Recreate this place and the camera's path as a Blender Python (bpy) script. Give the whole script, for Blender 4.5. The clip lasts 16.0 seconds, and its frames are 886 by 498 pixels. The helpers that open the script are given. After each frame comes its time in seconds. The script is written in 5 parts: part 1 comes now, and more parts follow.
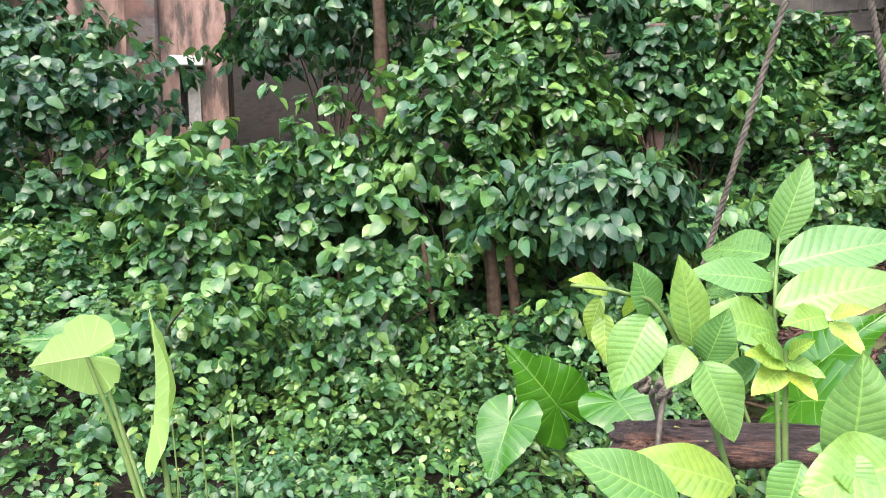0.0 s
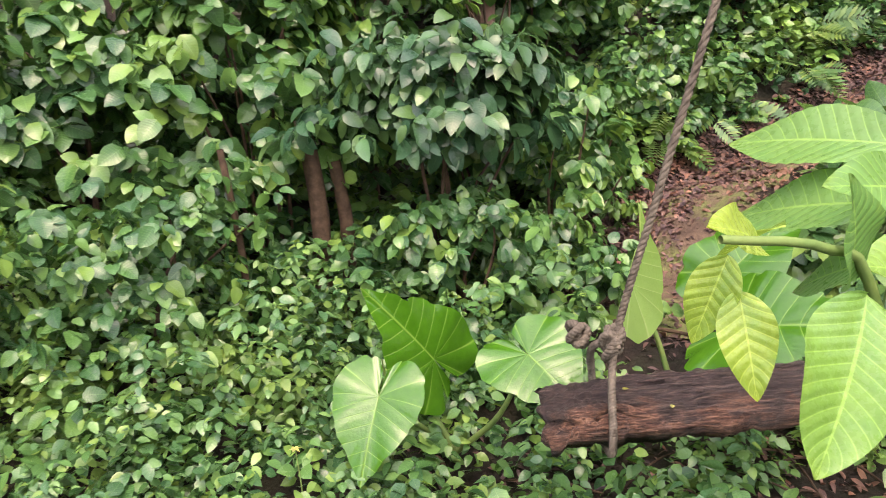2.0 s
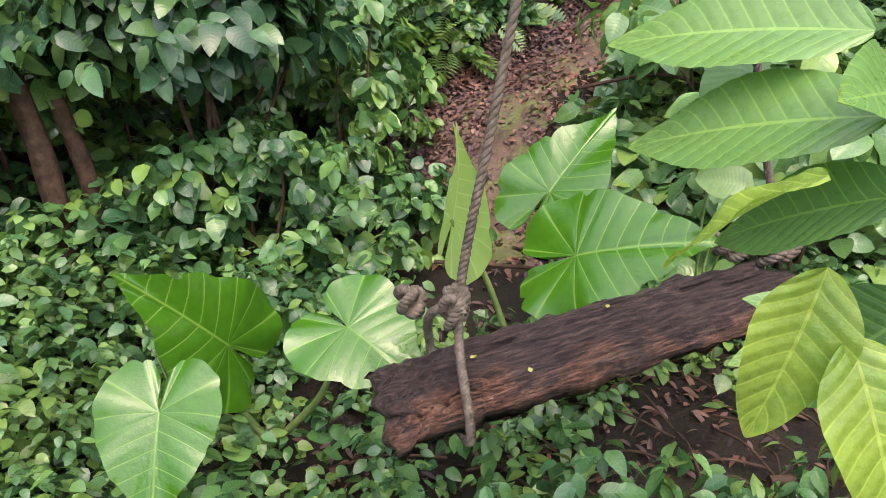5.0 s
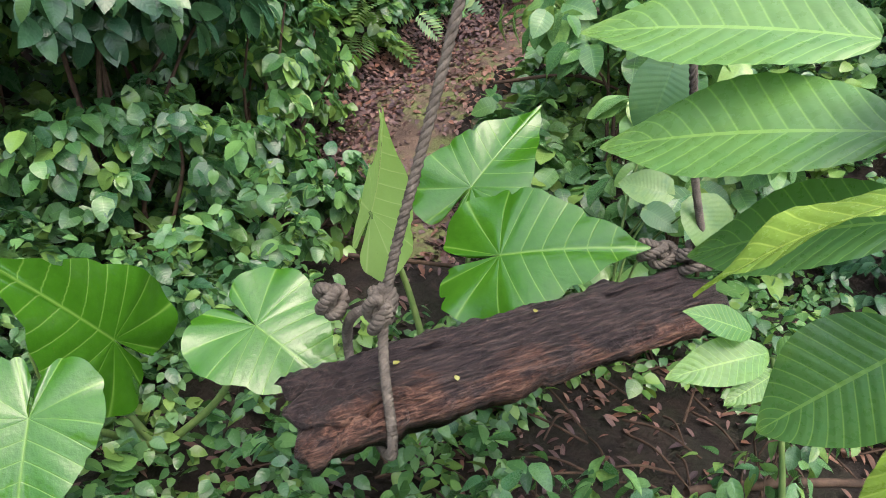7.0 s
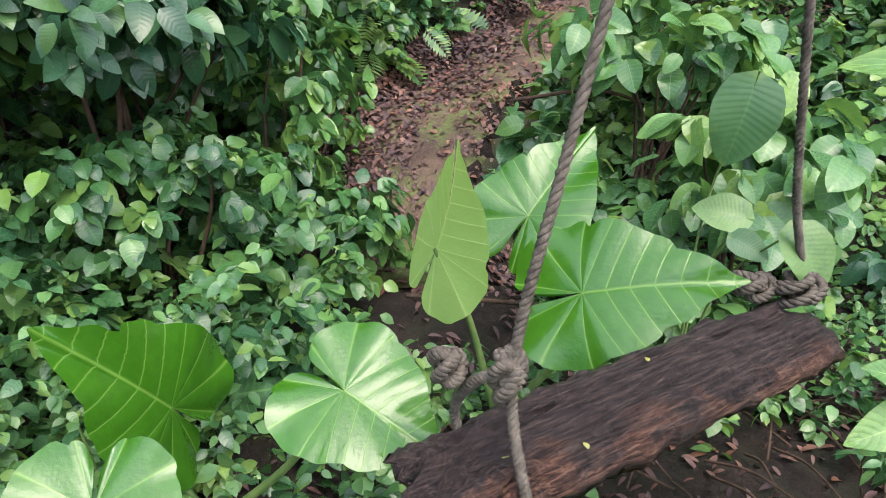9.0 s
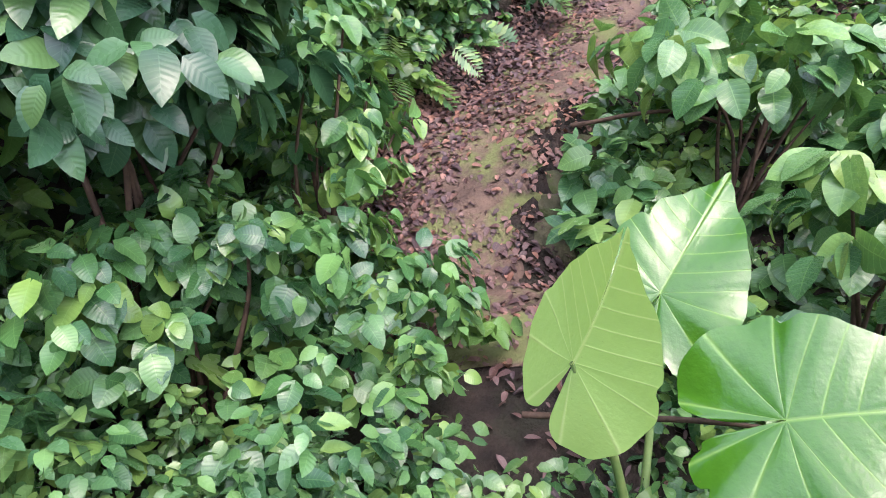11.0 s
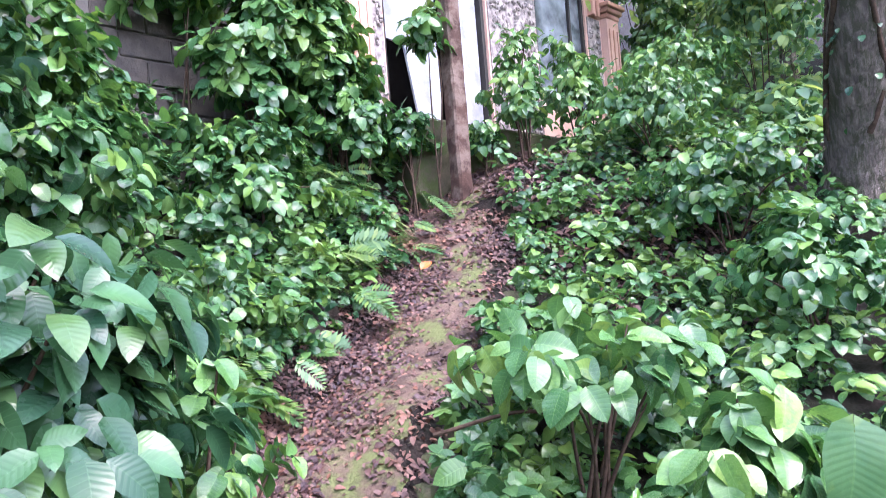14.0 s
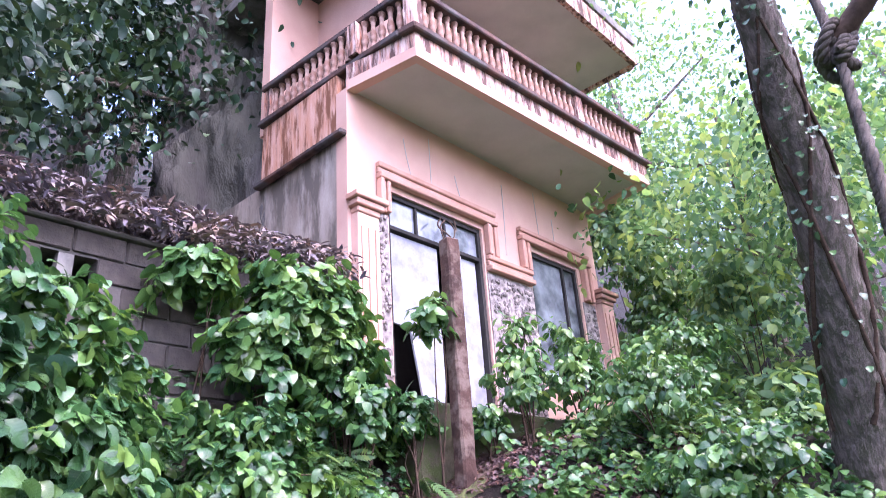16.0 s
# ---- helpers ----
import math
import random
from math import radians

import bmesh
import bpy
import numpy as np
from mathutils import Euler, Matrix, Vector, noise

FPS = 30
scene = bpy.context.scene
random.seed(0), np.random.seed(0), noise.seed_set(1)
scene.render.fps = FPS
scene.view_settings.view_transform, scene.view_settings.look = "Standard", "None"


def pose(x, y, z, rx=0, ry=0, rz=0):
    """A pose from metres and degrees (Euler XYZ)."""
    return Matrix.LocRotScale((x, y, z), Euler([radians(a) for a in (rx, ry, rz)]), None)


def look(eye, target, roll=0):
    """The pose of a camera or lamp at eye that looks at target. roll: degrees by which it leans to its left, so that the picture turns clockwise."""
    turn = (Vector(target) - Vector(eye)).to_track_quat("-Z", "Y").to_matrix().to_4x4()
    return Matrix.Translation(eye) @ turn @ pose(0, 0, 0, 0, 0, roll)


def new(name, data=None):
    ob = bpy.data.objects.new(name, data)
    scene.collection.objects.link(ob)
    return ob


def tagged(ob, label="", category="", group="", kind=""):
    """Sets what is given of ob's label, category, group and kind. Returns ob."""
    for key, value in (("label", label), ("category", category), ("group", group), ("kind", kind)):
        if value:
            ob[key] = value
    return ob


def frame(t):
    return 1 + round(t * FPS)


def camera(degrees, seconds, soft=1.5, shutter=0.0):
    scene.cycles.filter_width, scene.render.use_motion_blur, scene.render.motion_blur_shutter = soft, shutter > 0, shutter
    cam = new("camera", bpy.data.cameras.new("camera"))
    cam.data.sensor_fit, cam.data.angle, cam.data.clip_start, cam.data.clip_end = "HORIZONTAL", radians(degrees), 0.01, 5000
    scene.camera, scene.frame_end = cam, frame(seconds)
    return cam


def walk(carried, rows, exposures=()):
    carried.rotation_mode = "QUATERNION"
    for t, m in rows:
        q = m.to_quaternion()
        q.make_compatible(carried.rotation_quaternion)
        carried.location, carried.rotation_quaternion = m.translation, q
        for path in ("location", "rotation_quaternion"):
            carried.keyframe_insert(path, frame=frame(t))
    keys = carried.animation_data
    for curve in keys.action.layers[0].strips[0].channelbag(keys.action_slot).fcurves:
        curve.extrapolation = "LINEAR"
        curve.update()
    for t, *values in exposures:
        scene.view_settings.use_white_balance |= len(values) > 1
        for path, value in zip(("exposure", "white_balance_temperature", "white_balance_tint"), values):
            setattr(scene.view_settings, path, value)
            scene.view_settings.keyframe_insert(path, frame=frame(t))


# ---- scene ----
cam = camera(65.2, 16.0, soft=0.8, shutter=0.2)
METRES, EYE, TILT, LEAN, TURN = 3.2, 1.35, -4.0, 1.0, 0.0
ROWS = [
    (0.0, 0.0, 0.0, 0.0, 0.0, 0.0, -0.0),
    (0.5, -0.0075, 0.0698, -0.0029, -1.14, -2.26, -0.22),
    (1.0, -0.0447, 0.1815, 0.0052, -5.71, -3.44, 0.75),
    (1.5, -0.0475, 0.2422, 0.0094, -11.73, -6.18, 1.88),
    (2.0, -0.0418, 0.3071, 0.0041, -18.02, -8.54, 2.36),
    (2.5, -0.0195, 0.3753, 0.0024, -23.92, -10.6, 4.45),
    (3.0, -0.0084, 0.403, 0.0032, -28.34, -12.04, 5.58),
    (3.5, -0.0019, 0.4182, 0.0034, -31.29, -14.78, 5.86),
    (6.0, 0.0086, 0.4512, 0.0028, -39.13, -16.44, 3.24),
    (6.5, 0.0115, 0.4633, 0.0006, -41.04, -17.13, 1.59),
    (7.0, 0.0132, 0.4792, -0.0007, -43.76, -17.61, 0.55),
    (7.5, 0.0119, 0.4977, -0.0016, -46.25, -17.99, 0.15),
    (8.0, 0.0082, 0.5191, -0.0015, -48.11, -18.61, -0.4),
    (8.5, 0.0016, 0.548, 0.003, -48.25, -18.33, -0.23),
    (9.0, -0.0074, 0.5763, 0.0094, -46.36, -16.79, 1.77),
    (11.5, 0.0606, 0.7909, 0.0459, -49.31, -16.09, 5.49),
    (12.0, 0.0613, 0.8131, 0.0564, -54.93, -12.0, 5.35),
    (12.5, 0.0473, 0.8368, 0.0705, -60.84, -9.43, 7.46),
    (13.0, 0.031, 0.8447, 0.0824, -63.26, -5.78, 7.82),
    (13.5, 0.0179, 0.8457, 0.0926, -64.37, -0.77, 8.03),
    (14.0, 0.0085, 0.8456, 0.102, -65.61, 4.25, 7.81),
    (14.5, -0.0003, 0.8428, 0.112, -65.76, 10.07, 7.68),
    (15.0, -0.0106, 0.84, 0.1206, -65.61, 15.08, 7.42),
    (15.5, -0.0252, 0.8328, 0.1278, -65.42, 20.7, 6.95),
    (16.0, -0.0373, 0.8273, 0.1351, -65.64, 26.24, 6.98),
]
EXPOSURES = [(0.0, 2.55, 6400, 10), (1.2, 2.5, 7500, 19), (3.5, 2.22, 7300, 19), (5.8, 2.08, 6700, 14), (7.0, 2.05, 6450, 10), (9.2, 2.12, 6250, 9), (11.3, 2.55, 6050, 22), (12.5, 2.7, 5800, 22), (14.5, 3.0, 5550, 29), (16.0, 2.85, 5600, 39)]
walk(cam, [(t, pose(0, 0, EYE, TILT, LEAN, TURN) @ pose(METRES * x, METRES * y, METRES * z, 90 + pitch, roll, yaw)) for t, x, y, z, yaw, pitch, roll in ROWS], EXPOSURES)

# ---- daylight: a bright overcast sky ----
SUN_UP, SUN_ROUND = 60.0, 195.0
world = bpy.data.worlds.new("world")
scene.world = world
world.use_nodes = True
sky = world.node_tree.nodes.new("ShaderNodeTexSky")
sky.sky_type, sky.sun_disc = "NISHITA", False
sky.sun_elevation, sky.sun_rotation = radians(SUN_UP), radians(SUN_ROUND)
sky.dust_density, sky.air_density = 4.0, 1.0
world.node_tree.links.new(sky.outputs[0], world.node_tree.nodes["Background"].inputs[0])
world.node_tree.nodes["Background"].inputs[1].default_value = 0.15
sun = new("sun", bpy.data.lights.new("sun", "SUN"))
sun.data.energy, sun.data.angle, sun.data.color = 0.7, radians(120), (1.0, 0.97, 0.93)
a, e = radians(SUN_ROUND), radians(SUN_UP)
sun.matrix_world = look((math.sin(a) * math.cos(e) * 50, math.cos(a) * math.cos(e) * 50, math.sin(e) * 50), (0, 0, 0))

# ---- materials ----
class Nodes:
    """A short way to write a node tree."""
    def __init__(self, name):
        self.m = bpy.data.materials.new(name)
        self.m.use_nodes = True
        self.t = self.m.node_tree
        self.p = self.t.nodes["Principled BSDF"]
        self.out = self.t.nodes["Material Output"]

    def put(self, socket, value):
        if hasattr(value, "links"):
            self.t.links.new(value, socket)
        elif value is not None:
            socket.default_value = value

    def math(self, op, a, b=None, c=None, clamp=False):
        n = self.t.nodes.new("ShaderNodeMath")
        n.operation, n.use_clamp = op, clamp
        for i, v in enumerate((a, b, c)):
            self.put(n.inputs[i], v)
        return n.outputs[0]

    def noise(self, scale, detail=4.0, rough=0.55, vector=None):
        n = self.t.nodes.new("ShaderNodeTexNoise")
        n.inputs["Scale"].default_value, n.inputs["Detail"].default_value, n.inputs["Roughness"].default_value = scale, detail, rough
        self.put(n.inputs["Vector"], vector if vector is not None else self.place())
        return n.outputs[0]

    def place(self):
        return self.t.nodes.new("ShaderNodeTexCoord").outputs["Object"]

    def uv(self):
        n = self.t.nodes.new("ShaderNodeSeparateXYZ")
        self.t.links.new(self.t.nodes.new("ShaderNodeTexCoord").outputs["UV"], n.inputs[0])
        return n.outputs[0], n.outputs[1]

    def stretch(self, x, y, z):
        n = self.t.nodes.new("ShaderNodeMapping")
        n.inputs["Scale"].default_value = (x, y, z)
        self.t.links.new(self.place(), n.inputs[0])
        return n.outputs[0]

    def chance(self):
        a = self.t.nodes.new("ShaderNodeNewGeometry").outputs["Random Per Island"]
        b = self.t.nodes.new("ShaderNodeObjectInfo").outputs["Random"]
        return self.math("FRACT", self.math("ADD", a, b))

    def ramp(self, fac, *stops):
        n = self.t.nodes.new("ShaderNodeValToRGB")
        r = n.color_ramp
        while len(r.elements) < len(stops):
            r.elements.new(0.5)
        for el, (at, col) in zip(r.elements, stops):
            el.position, el.color = at, (*col, 1)
        self.put(n.inputs[0], fac)
        return n.outputs[0]

    def mix(self, fac, a, b, blend="MIX"):
        n = self.t.nodes.new("ShaderNodeMix")
        n.data_type, n.blend_type = "RGBA", blend
        self.put(n.inputs[0], fac)
        for s, v in ((n.inputs[6], a), (n.inputs[7], b)):
            self.put(s, (*v, 1) if isinstance(v, tuple) else v)
        return n.outputs[2]

    def bump(self, height, strength, distance=0.01):
        n = self.t.nodes.new("ShaderNodeBump")
        n.inputs["Strength"].default_value, n.inputs["Distance"].default_value = strength, distance
        self.put(n.inputs["Height"], height)
        self.t.links.new(n.outputs[0], self.p.inputs["Normal"])
        return n.outputs[0]

    def done(self, color, rough):
        self.put(self.p.inputs["Base Color"], (*color, 1) if isinstance(color, tuple) else color)
        self.put(self.p.inputs["Roughness"], rough)
        return self.m


def leaf_mat(name, dark, mid, light, gloss=0.25, veins=9.0, vein=0.25, thin=0.3, relief=0.4, spec=0.4, wet=0.14):
    """Wet living leaf: hue by leaf, pale pinnate veins, puckered relief, some light through the blade."""
    dark, mid, light = [(c[0] * 0.84, c[1] * 0.82, c[2] * 0.72 + 0.09 * c[1]) for c in (dark, mid, light)]
    k = Nodes(name)
    u, v = k.uv()
    off = k.math("MULTIPLY", k.math("ABSOLUTE", k.math("SUBTRACT", u, 0.5)), 2.0)
    phase = k.math("MULTIPLY", k.math("SUBTRACT", v, k.math("MULTIPLY", off, 0.16)), veins * 6.283)
    wave = k.math("COSINE", phase)
    line = k.math("POWER", k.math("MULTIPLY_ADD", wave, 0.5, 0.5), 40.0)
    rib = k.math("LESS_THAN", off, 0.035)
    mark = k.math("MAXIMUM", line, rib)
    base = k.ramp(k.chance(), (0.0, dark), (0.45, mid), (0.85, light), (1.0, tuple(min(1, c * 1.25) for c in light)))
    other = k.math("FRACT", k.math("MULTIPLY", k.chance(), 7.31))
    base = k.mix(k.math("MULTIPLY", k.math("GREATER_THAN", other, 0.86), 0.5), base, (light[0] * 1.7, light[1] * 1.3, light[2] * 0.9))
    base = k.mix(k.math("MULTIPLY", k.math("LESS_THAN", other, 0.35), 0.5), base, (dark[0] * 0.8, dark[1] * 0.95, dark[2] * 1.7))
    stand = k.noise(1.7, 3.0, 0.6)
    base = k.mix(k.ramp(stand, (0.54, (0, 0, 0)), (0.68, (0.65, 0.65, 0.65))), base, (light[0] * 1.35, light[1] * 1.12, light[2] * 0.8))
    base = k.mix(k.ramp(stand, (0.34, (0.6, 0.6, 0.6)), (0.47, (0, 0, 0))), base, (dark[0] * 0.75, dark[1] * 0.95, dark[2] * 1.5))
    blotch = k.noise(18.0, 3.0)
    base = k.mix(k.math("MULTIPLY", k.math("SUBTRACT", blotch, 0.35, clamp=True), 0.9), base, tuple(c * 0.6 for c in mid))
    pale = tuple(c * 1.5 + 0.02 for c in light)
    color = k.mix(k.math("MULTIPLY", mark, vein), base, pale)
    height = k.math("ADD", k.math("MULTIPLY", wave, -0.5), k.math("MULTIPLY", k.noise(60.0, 2.0), 0.6))
    n = k.bump(height, relief * 0.4, 0.0025)
    k.done(color, k.math("MULTIPLY_ADD", other, -0.14, k.math("MULTIPLY_ADD", k.noise(25.0, 3.0), 0.35, gloss - 0.12)))
    k.p.inputs["Specular IOR Level"].default_value = spec
    k.p.inputs["Coat Weight"].default_value, k.p.inputs["Coat Roughness"].default_value = wet, 0.2
    tr = k.t.nodes.new("ShaderNodeBsdfTranslucent")
    k.t.links.new(k.mix(1.0, color, (1.0, 1.0, 0.6), "MULTIPLY"), tr.inputs[0])
    mx = k.t.nodes.new("ShaderNodeMixShader")
    mx.inputs[0].default_value = thin
    k.t.links.new(k.p.outputs[0], mx.inputs[1])
    k.t.links.new(tr.outputs[0], mx.inputs[2])
    k.t.links.new(mx.outputs[0], k.out.inputs[0])
    return k.m


def rough_mat(name, a, b, scale=6.0, rough=0.85, bump=0.5, grain=70.0, third=None, stretch=None, dist=0.01):
    """Stone, soil, bark, plaster: two colours in patches, fine grain, relief."""
    k = Nodes(name)
    vec = k.stretch(*stretch) if stretch else None
    big, fine = k.noise(scale, 6.0, 0.6, vec), k.noise(grain, 4.0, 0.6, vec)
    color = k.ramp(big, (0.35, a), (0.65, b))
    if third:
        color = k.mix(k.ramp(k.noise(scale * 0.7, 6.0, 0.65, vec), (0.46, (0, 0, 0)), (0.58, (1, 1, 1))), color, third)
    color = k.mix(k.math("MULTIPLY", fine, 0.5), color, tuple(c * 0.45 for c in a))
    k.bump(k.math("ADD", big, k.math("MULTIPLY", fine, 0.4)), bump, dist)
    k.p.inputs["Specular IOR Level"].default_value = 0.2
    return k.done(color, k.math("MULTIPLY_ADD", fine, 0.3, rough - 0.15))


VINE = leaf_mat("vine_leaf", (0.035, 0.10, 0.025), (0.07, 0.19, 0.04), (0.15, 0.31, 0.06), vein=0.2)
DARK = leaf_mat("dark_leaf", (0.028, 0.08, 0.028), (0.05, 0.13, 0.045), (0.08, 0.19, 0.065), gloss=0.25, vein=0.15)
HERB = leaf_mat("herb_leaf", (0.05, 0.13, 0.03), (0.09, 0.22, 0.05), (0.17, 0.33, 0.08), veins=6, vein=0.12)
BROAD = leaf_mat("broad_leaf", (0.06, 0.15, 0.03), (0.10, 0.24, 0.05), (0.18, 0.34, 0.07), veins=8, vein=0.25)
# Haze and sky glow on the far hillside are put into this lightened colour.
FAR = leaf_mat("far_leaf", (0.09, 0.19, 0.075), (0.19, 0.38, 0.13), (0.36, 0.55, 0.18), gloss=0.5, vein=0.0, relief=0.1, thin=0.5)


def ear_mat(name, deep, fresh, vein, gloss, thin, show):
    """Elephant ear blade: the second uv runs across the lateral veins, the first across the midrib."""
    k = Nodes(name)
    u, v = k.uv()
    off = k.math("ABSOLUTE", k.math("SUBTRACT", u, 0.5))
    phase = k.math("MULTIPLY", k.math("SUBTRACT", v, 0.5), 20.0 * 6.2832)
    near = k.math("MULTIPLY_ADD", k.math("COSINE", phase), 0.5, 0.5)
    line, soft = k.math("POWER", near, 90.0), k.math("POWER", near, 6.0)
    rib = k.math("SUBTRACT", 1.0, k.math("DIVIDE", off, 0.014), clamp=True)
    mark = k.math("MAXIMUM", k.math("MULTIPLY", line, 0.75), rib)
    base = k.mix(k.noise(9.0, 5.0, 0.6), deep, fresh)
    base = k.mix(k.math("MULTIPLY", soft, 0.25), base, fresh)
    base = k.mix(k.ramp(k.noise(38.0, 3.0), (0.68, (0, 0, 0)), (0.76, (0.35, 0.35, 0.35))), base, (0.12, 0.13, 0.03))
    color = k.mix(k.math("MULTIPLY", mark, show), base, vein)
    k.bump(k.math("ADD", k.math("MULTIPLY", mark, -0.7), k.math("MULTIPLY", k.noise(26.0, 4.0), 0.9)), 0.35, 0.006)
    k.done(color, k.math("MULTIPLY_ADD", k.noise(14.0, 4.0), 0.22, gloss - 0.06))
    k.p.inputs["Specular IOR Level"].default_value = 0.35
    k.p.inputs["Coat Weight"].default_value, k.p.inputs["Coat Roughness"].default_value = (0.6 if gloss < 0.3 else 0.05), 0.08
    tr = k.t.nodes.new("ShaderNodeBsdfTranslucent")
    k.t.links.new(k.mix(1.0, color, (1.0, 1.0, 0.55), "MULTIPLY"), tr.inputs[0])
    mx = k.t.nodes.new("ShaderNodeMixShader")
    mx.inputs[0].default_value = thin
    k.t.links.new(k.p.outputs[0], mx.inputs[1])
    k.t.links.new(tr.outputs[0], mx.inputs[2])
    k.t.links.new(mx.outputs[0], k.out.inputs[0])
    return k.m


ALOCASIA = ear_mat("alocasia_leaf", (0.028, 0.105, 0.006), (0.05, 0.165, 0.010), (0.22, 0.38, 0.07), 0.15, 0.3, 0.55)
ALOCASIA_BACK = ear_mat("alocasia_underside", (0.27, 0.42, 0.12), (0.32, 0.48, 0.15), (0.50, 0.60, 0.26), 0.5, 0.4, 0.8)
SAPLING = leaf_mat("sapling_leaf", (0.13, 0.29, 0.03), (0.18, 0.36, 0.04), (0.24, 0.41, 0.05), gloss=0.28, veins=13, vein=0.5, thin=0.35, relief=0.65, wet=0.2)
YOUNG = leaf_mat("young_leaf", (0.23, 0.41, 0.025), (0.30, 0.47, 0.03), (0.40, 0.52, 0.05), gloss=0.3, veins=9, vein=0.5, thin=0.4, relief=0.8)
YELLOW = leaf_mat("yellow_leaf", (0.35, 0.36, 0.05), (0.45, 0.42, 0.08), (0.5, 0.5, 0.15), vein=0.1)
LITTER = leaf_mat("dead_leaf", (0.035, 0.019, 0.017), (0.085, 0.042, 0.036), (0.17, 0.10, 0.08), gloss=0.55, wet=0.0, veins=7, vein=0.2, thin=0.05)
# Near-black leaf: shade of the wooded slope is put into the colour.
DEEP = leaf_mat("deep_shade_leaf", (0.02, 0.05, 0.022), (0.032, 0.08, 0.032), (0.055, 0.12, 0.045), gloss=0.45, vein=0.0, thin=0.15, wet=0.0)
DRY = leaf_mat("dry_leaf", (0.11, 0.09, 0.09), (0.17, 0.14, 0.14), (0.24, 0.2, 0.19), gloss=0.7, vein=0.1, thin=0.05)
FERN = leaf_mat("fern_leaf", (0.06, 0.15, 0.03), (0.10, 0.22, 0.04), (0.16, 0.28, 0.06), veins=14, vein=0.1, gloss=0.4)
ORANGE = leaf_mat("orange_leaf", (0.6, 0.16, 0.02), (0.65, 0.2, 0.02), (0.7, 0.25, 0.03), vein=0.1)
STEM = rough_mat("green_stem", (0.10, 0.17, 0.05), (0.16, 0.22, 0.07), 20, 0.6, 0.2)
# Stain patches, plus the ruin's shade put into a darkened copy of the stained plaster.
RUIN_PLASTER = rough_mat("grimy_shaded_ruin_plaster", (0.17, 0.10, 0.08), (0.36, 0.24, 0.195), 2.6, 0.85, 0.6, 50, (0.06, 0.05, 0.042), (3, 3, 0.8))
TWIG = rough_mat("twig_bark", (0.036, 0.023, 0.016), (0.095, 0.060, 0.040), 25, 0.85, 0.5)
BARK = rough_mat("tree_bark", (0.15, 0.12, 0.105), (0.40, 0.33, 0.28), 5, 0.9, 1.0, 40, (0.12, 0.12, 0.075), (5, 5, 0.9), 0.08)
ROPE = rough_mat("weathered_rope", (0.06, 0.05, 0.042), (0.16, 0.135, 0.11), 30, 0.9, 0.5, 300)


def plank_mat():
    """Wet rotten wood: nearly black on top, rusty and frayed along the front edge and in worn patches."""
    k = Nodes("wet_rotten_wood")
    grain = k.stretch(1.4, 16, 16)
    fibre, coarse, patch = k.noise(9.0, 8.0, 0.7, grain), k.noise(3.0, 5.0, 0.6, grain), k.noise(7.0, 5.0, 0.65)
    n = k.t.nodes.new("ShaderNodeSeparateXYZ")
    k.t.links.new(k.place(), n.inputs[0])
    edge = k.math("ADD", k.math("MULTIPLY", n.outputs[1], -7.0), k.math("MULTIPLY", k.math("SUBTRACT", patch, 0.5), 3.2))
    worn = k.ramp(k.math("ADD", edge, k.math("MULTIPLY", k.math("SUBTRACT", coarse, 0.5), 1.6)), (0.42, (0, 0, 0)), (0.95, (1, 1, 1)))
    dark = k.ramp(fibre, (0.34, (0.010, 0.008, 0.008)), (0.50, (0.042, 0.031, 0.031)), (0.64, (0.115, 0.080, 0.070)))
    rust = k.ramp(fibre, (0.34, (0.014, 0.010, 0.009)), (0.48, (0.090, 0.045, 0.034)), (0.64, (0.26, 0.145, 0.10)))
    color = k.mix(worn, dark, rust)
    color = k.mix(k.ramp(k.noise(30.0, 3.0), (0.70, (0, 0, 0)), (0.78, (0.6, 0.6, 0.6))), color, (0.16, 0.13, 0.11))
    k.bump(k.math("ADD", k.math("MULTIPLY", fibre, 0.8), k.math("MULTIPLY", patch, 0.9)), 1.0, 0.03)
    k.p.inputs["Specular IOR Level"].default_value = 0.25
    k.done(color, k.math("MULTIPLY_ADD", patch, 0.5, 0.14))
    return k.m


PLANK = plank_mat()
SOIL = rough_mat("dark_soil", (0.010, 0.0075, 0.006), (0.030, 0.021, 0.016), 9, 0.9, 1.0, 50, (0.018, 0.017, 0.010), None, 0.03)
PATH = rough_mat("worn_earth_path", (0.06, 0.040, 0.031), (0.14, 0.096, 0.07), 5, 0.9, 0.9, 60, (0.11, 0.13, 0.045), None, 0.02)
MOSS = rough_mat("mossy_stone", (0.04, 0.042, 0.02), (0.10, 0.082, 0.058), 7, 0.9, 0.9, 60, (0.05, 0.07, 0.02), None, 0.02)
CONCRETE = rough_mat("weathered_concrete", (0.20, 0.185, 0.17), (0.42, 0.39, 0.35), 1.8, 0.9, 0.6, 40, (0.09, 0.09, 0.075))
CEMENT = rough_mat("streaked_cement_render", (0.30, 0.25, 0.20), (0.52, 0.46, 0.39), 1.6, 0.9, 0.5, 40, (0.15, 0.13, 0.105), (2.5, 2.5, 0.7))
BLOCK = rough_mat("hollow_block", (0.055, 0.048, 0.043), (0.16, 0.135, 0.112), 2.5, 0.9, 0.9, 40, (0.06, 0.058, 0.055), None, 0.02)
MORTAR = rough_mat("mortar", (0.10, 0.09, 0.08), (0.18, 0.165, 0.15), 5, 0.95, 0.5)
PINK = rough_mat("pink_plaster", (0.62, 0.39, 0.30), (0.71, 0.47, 0.37), 1.2, 0.75, 0.15, 90)
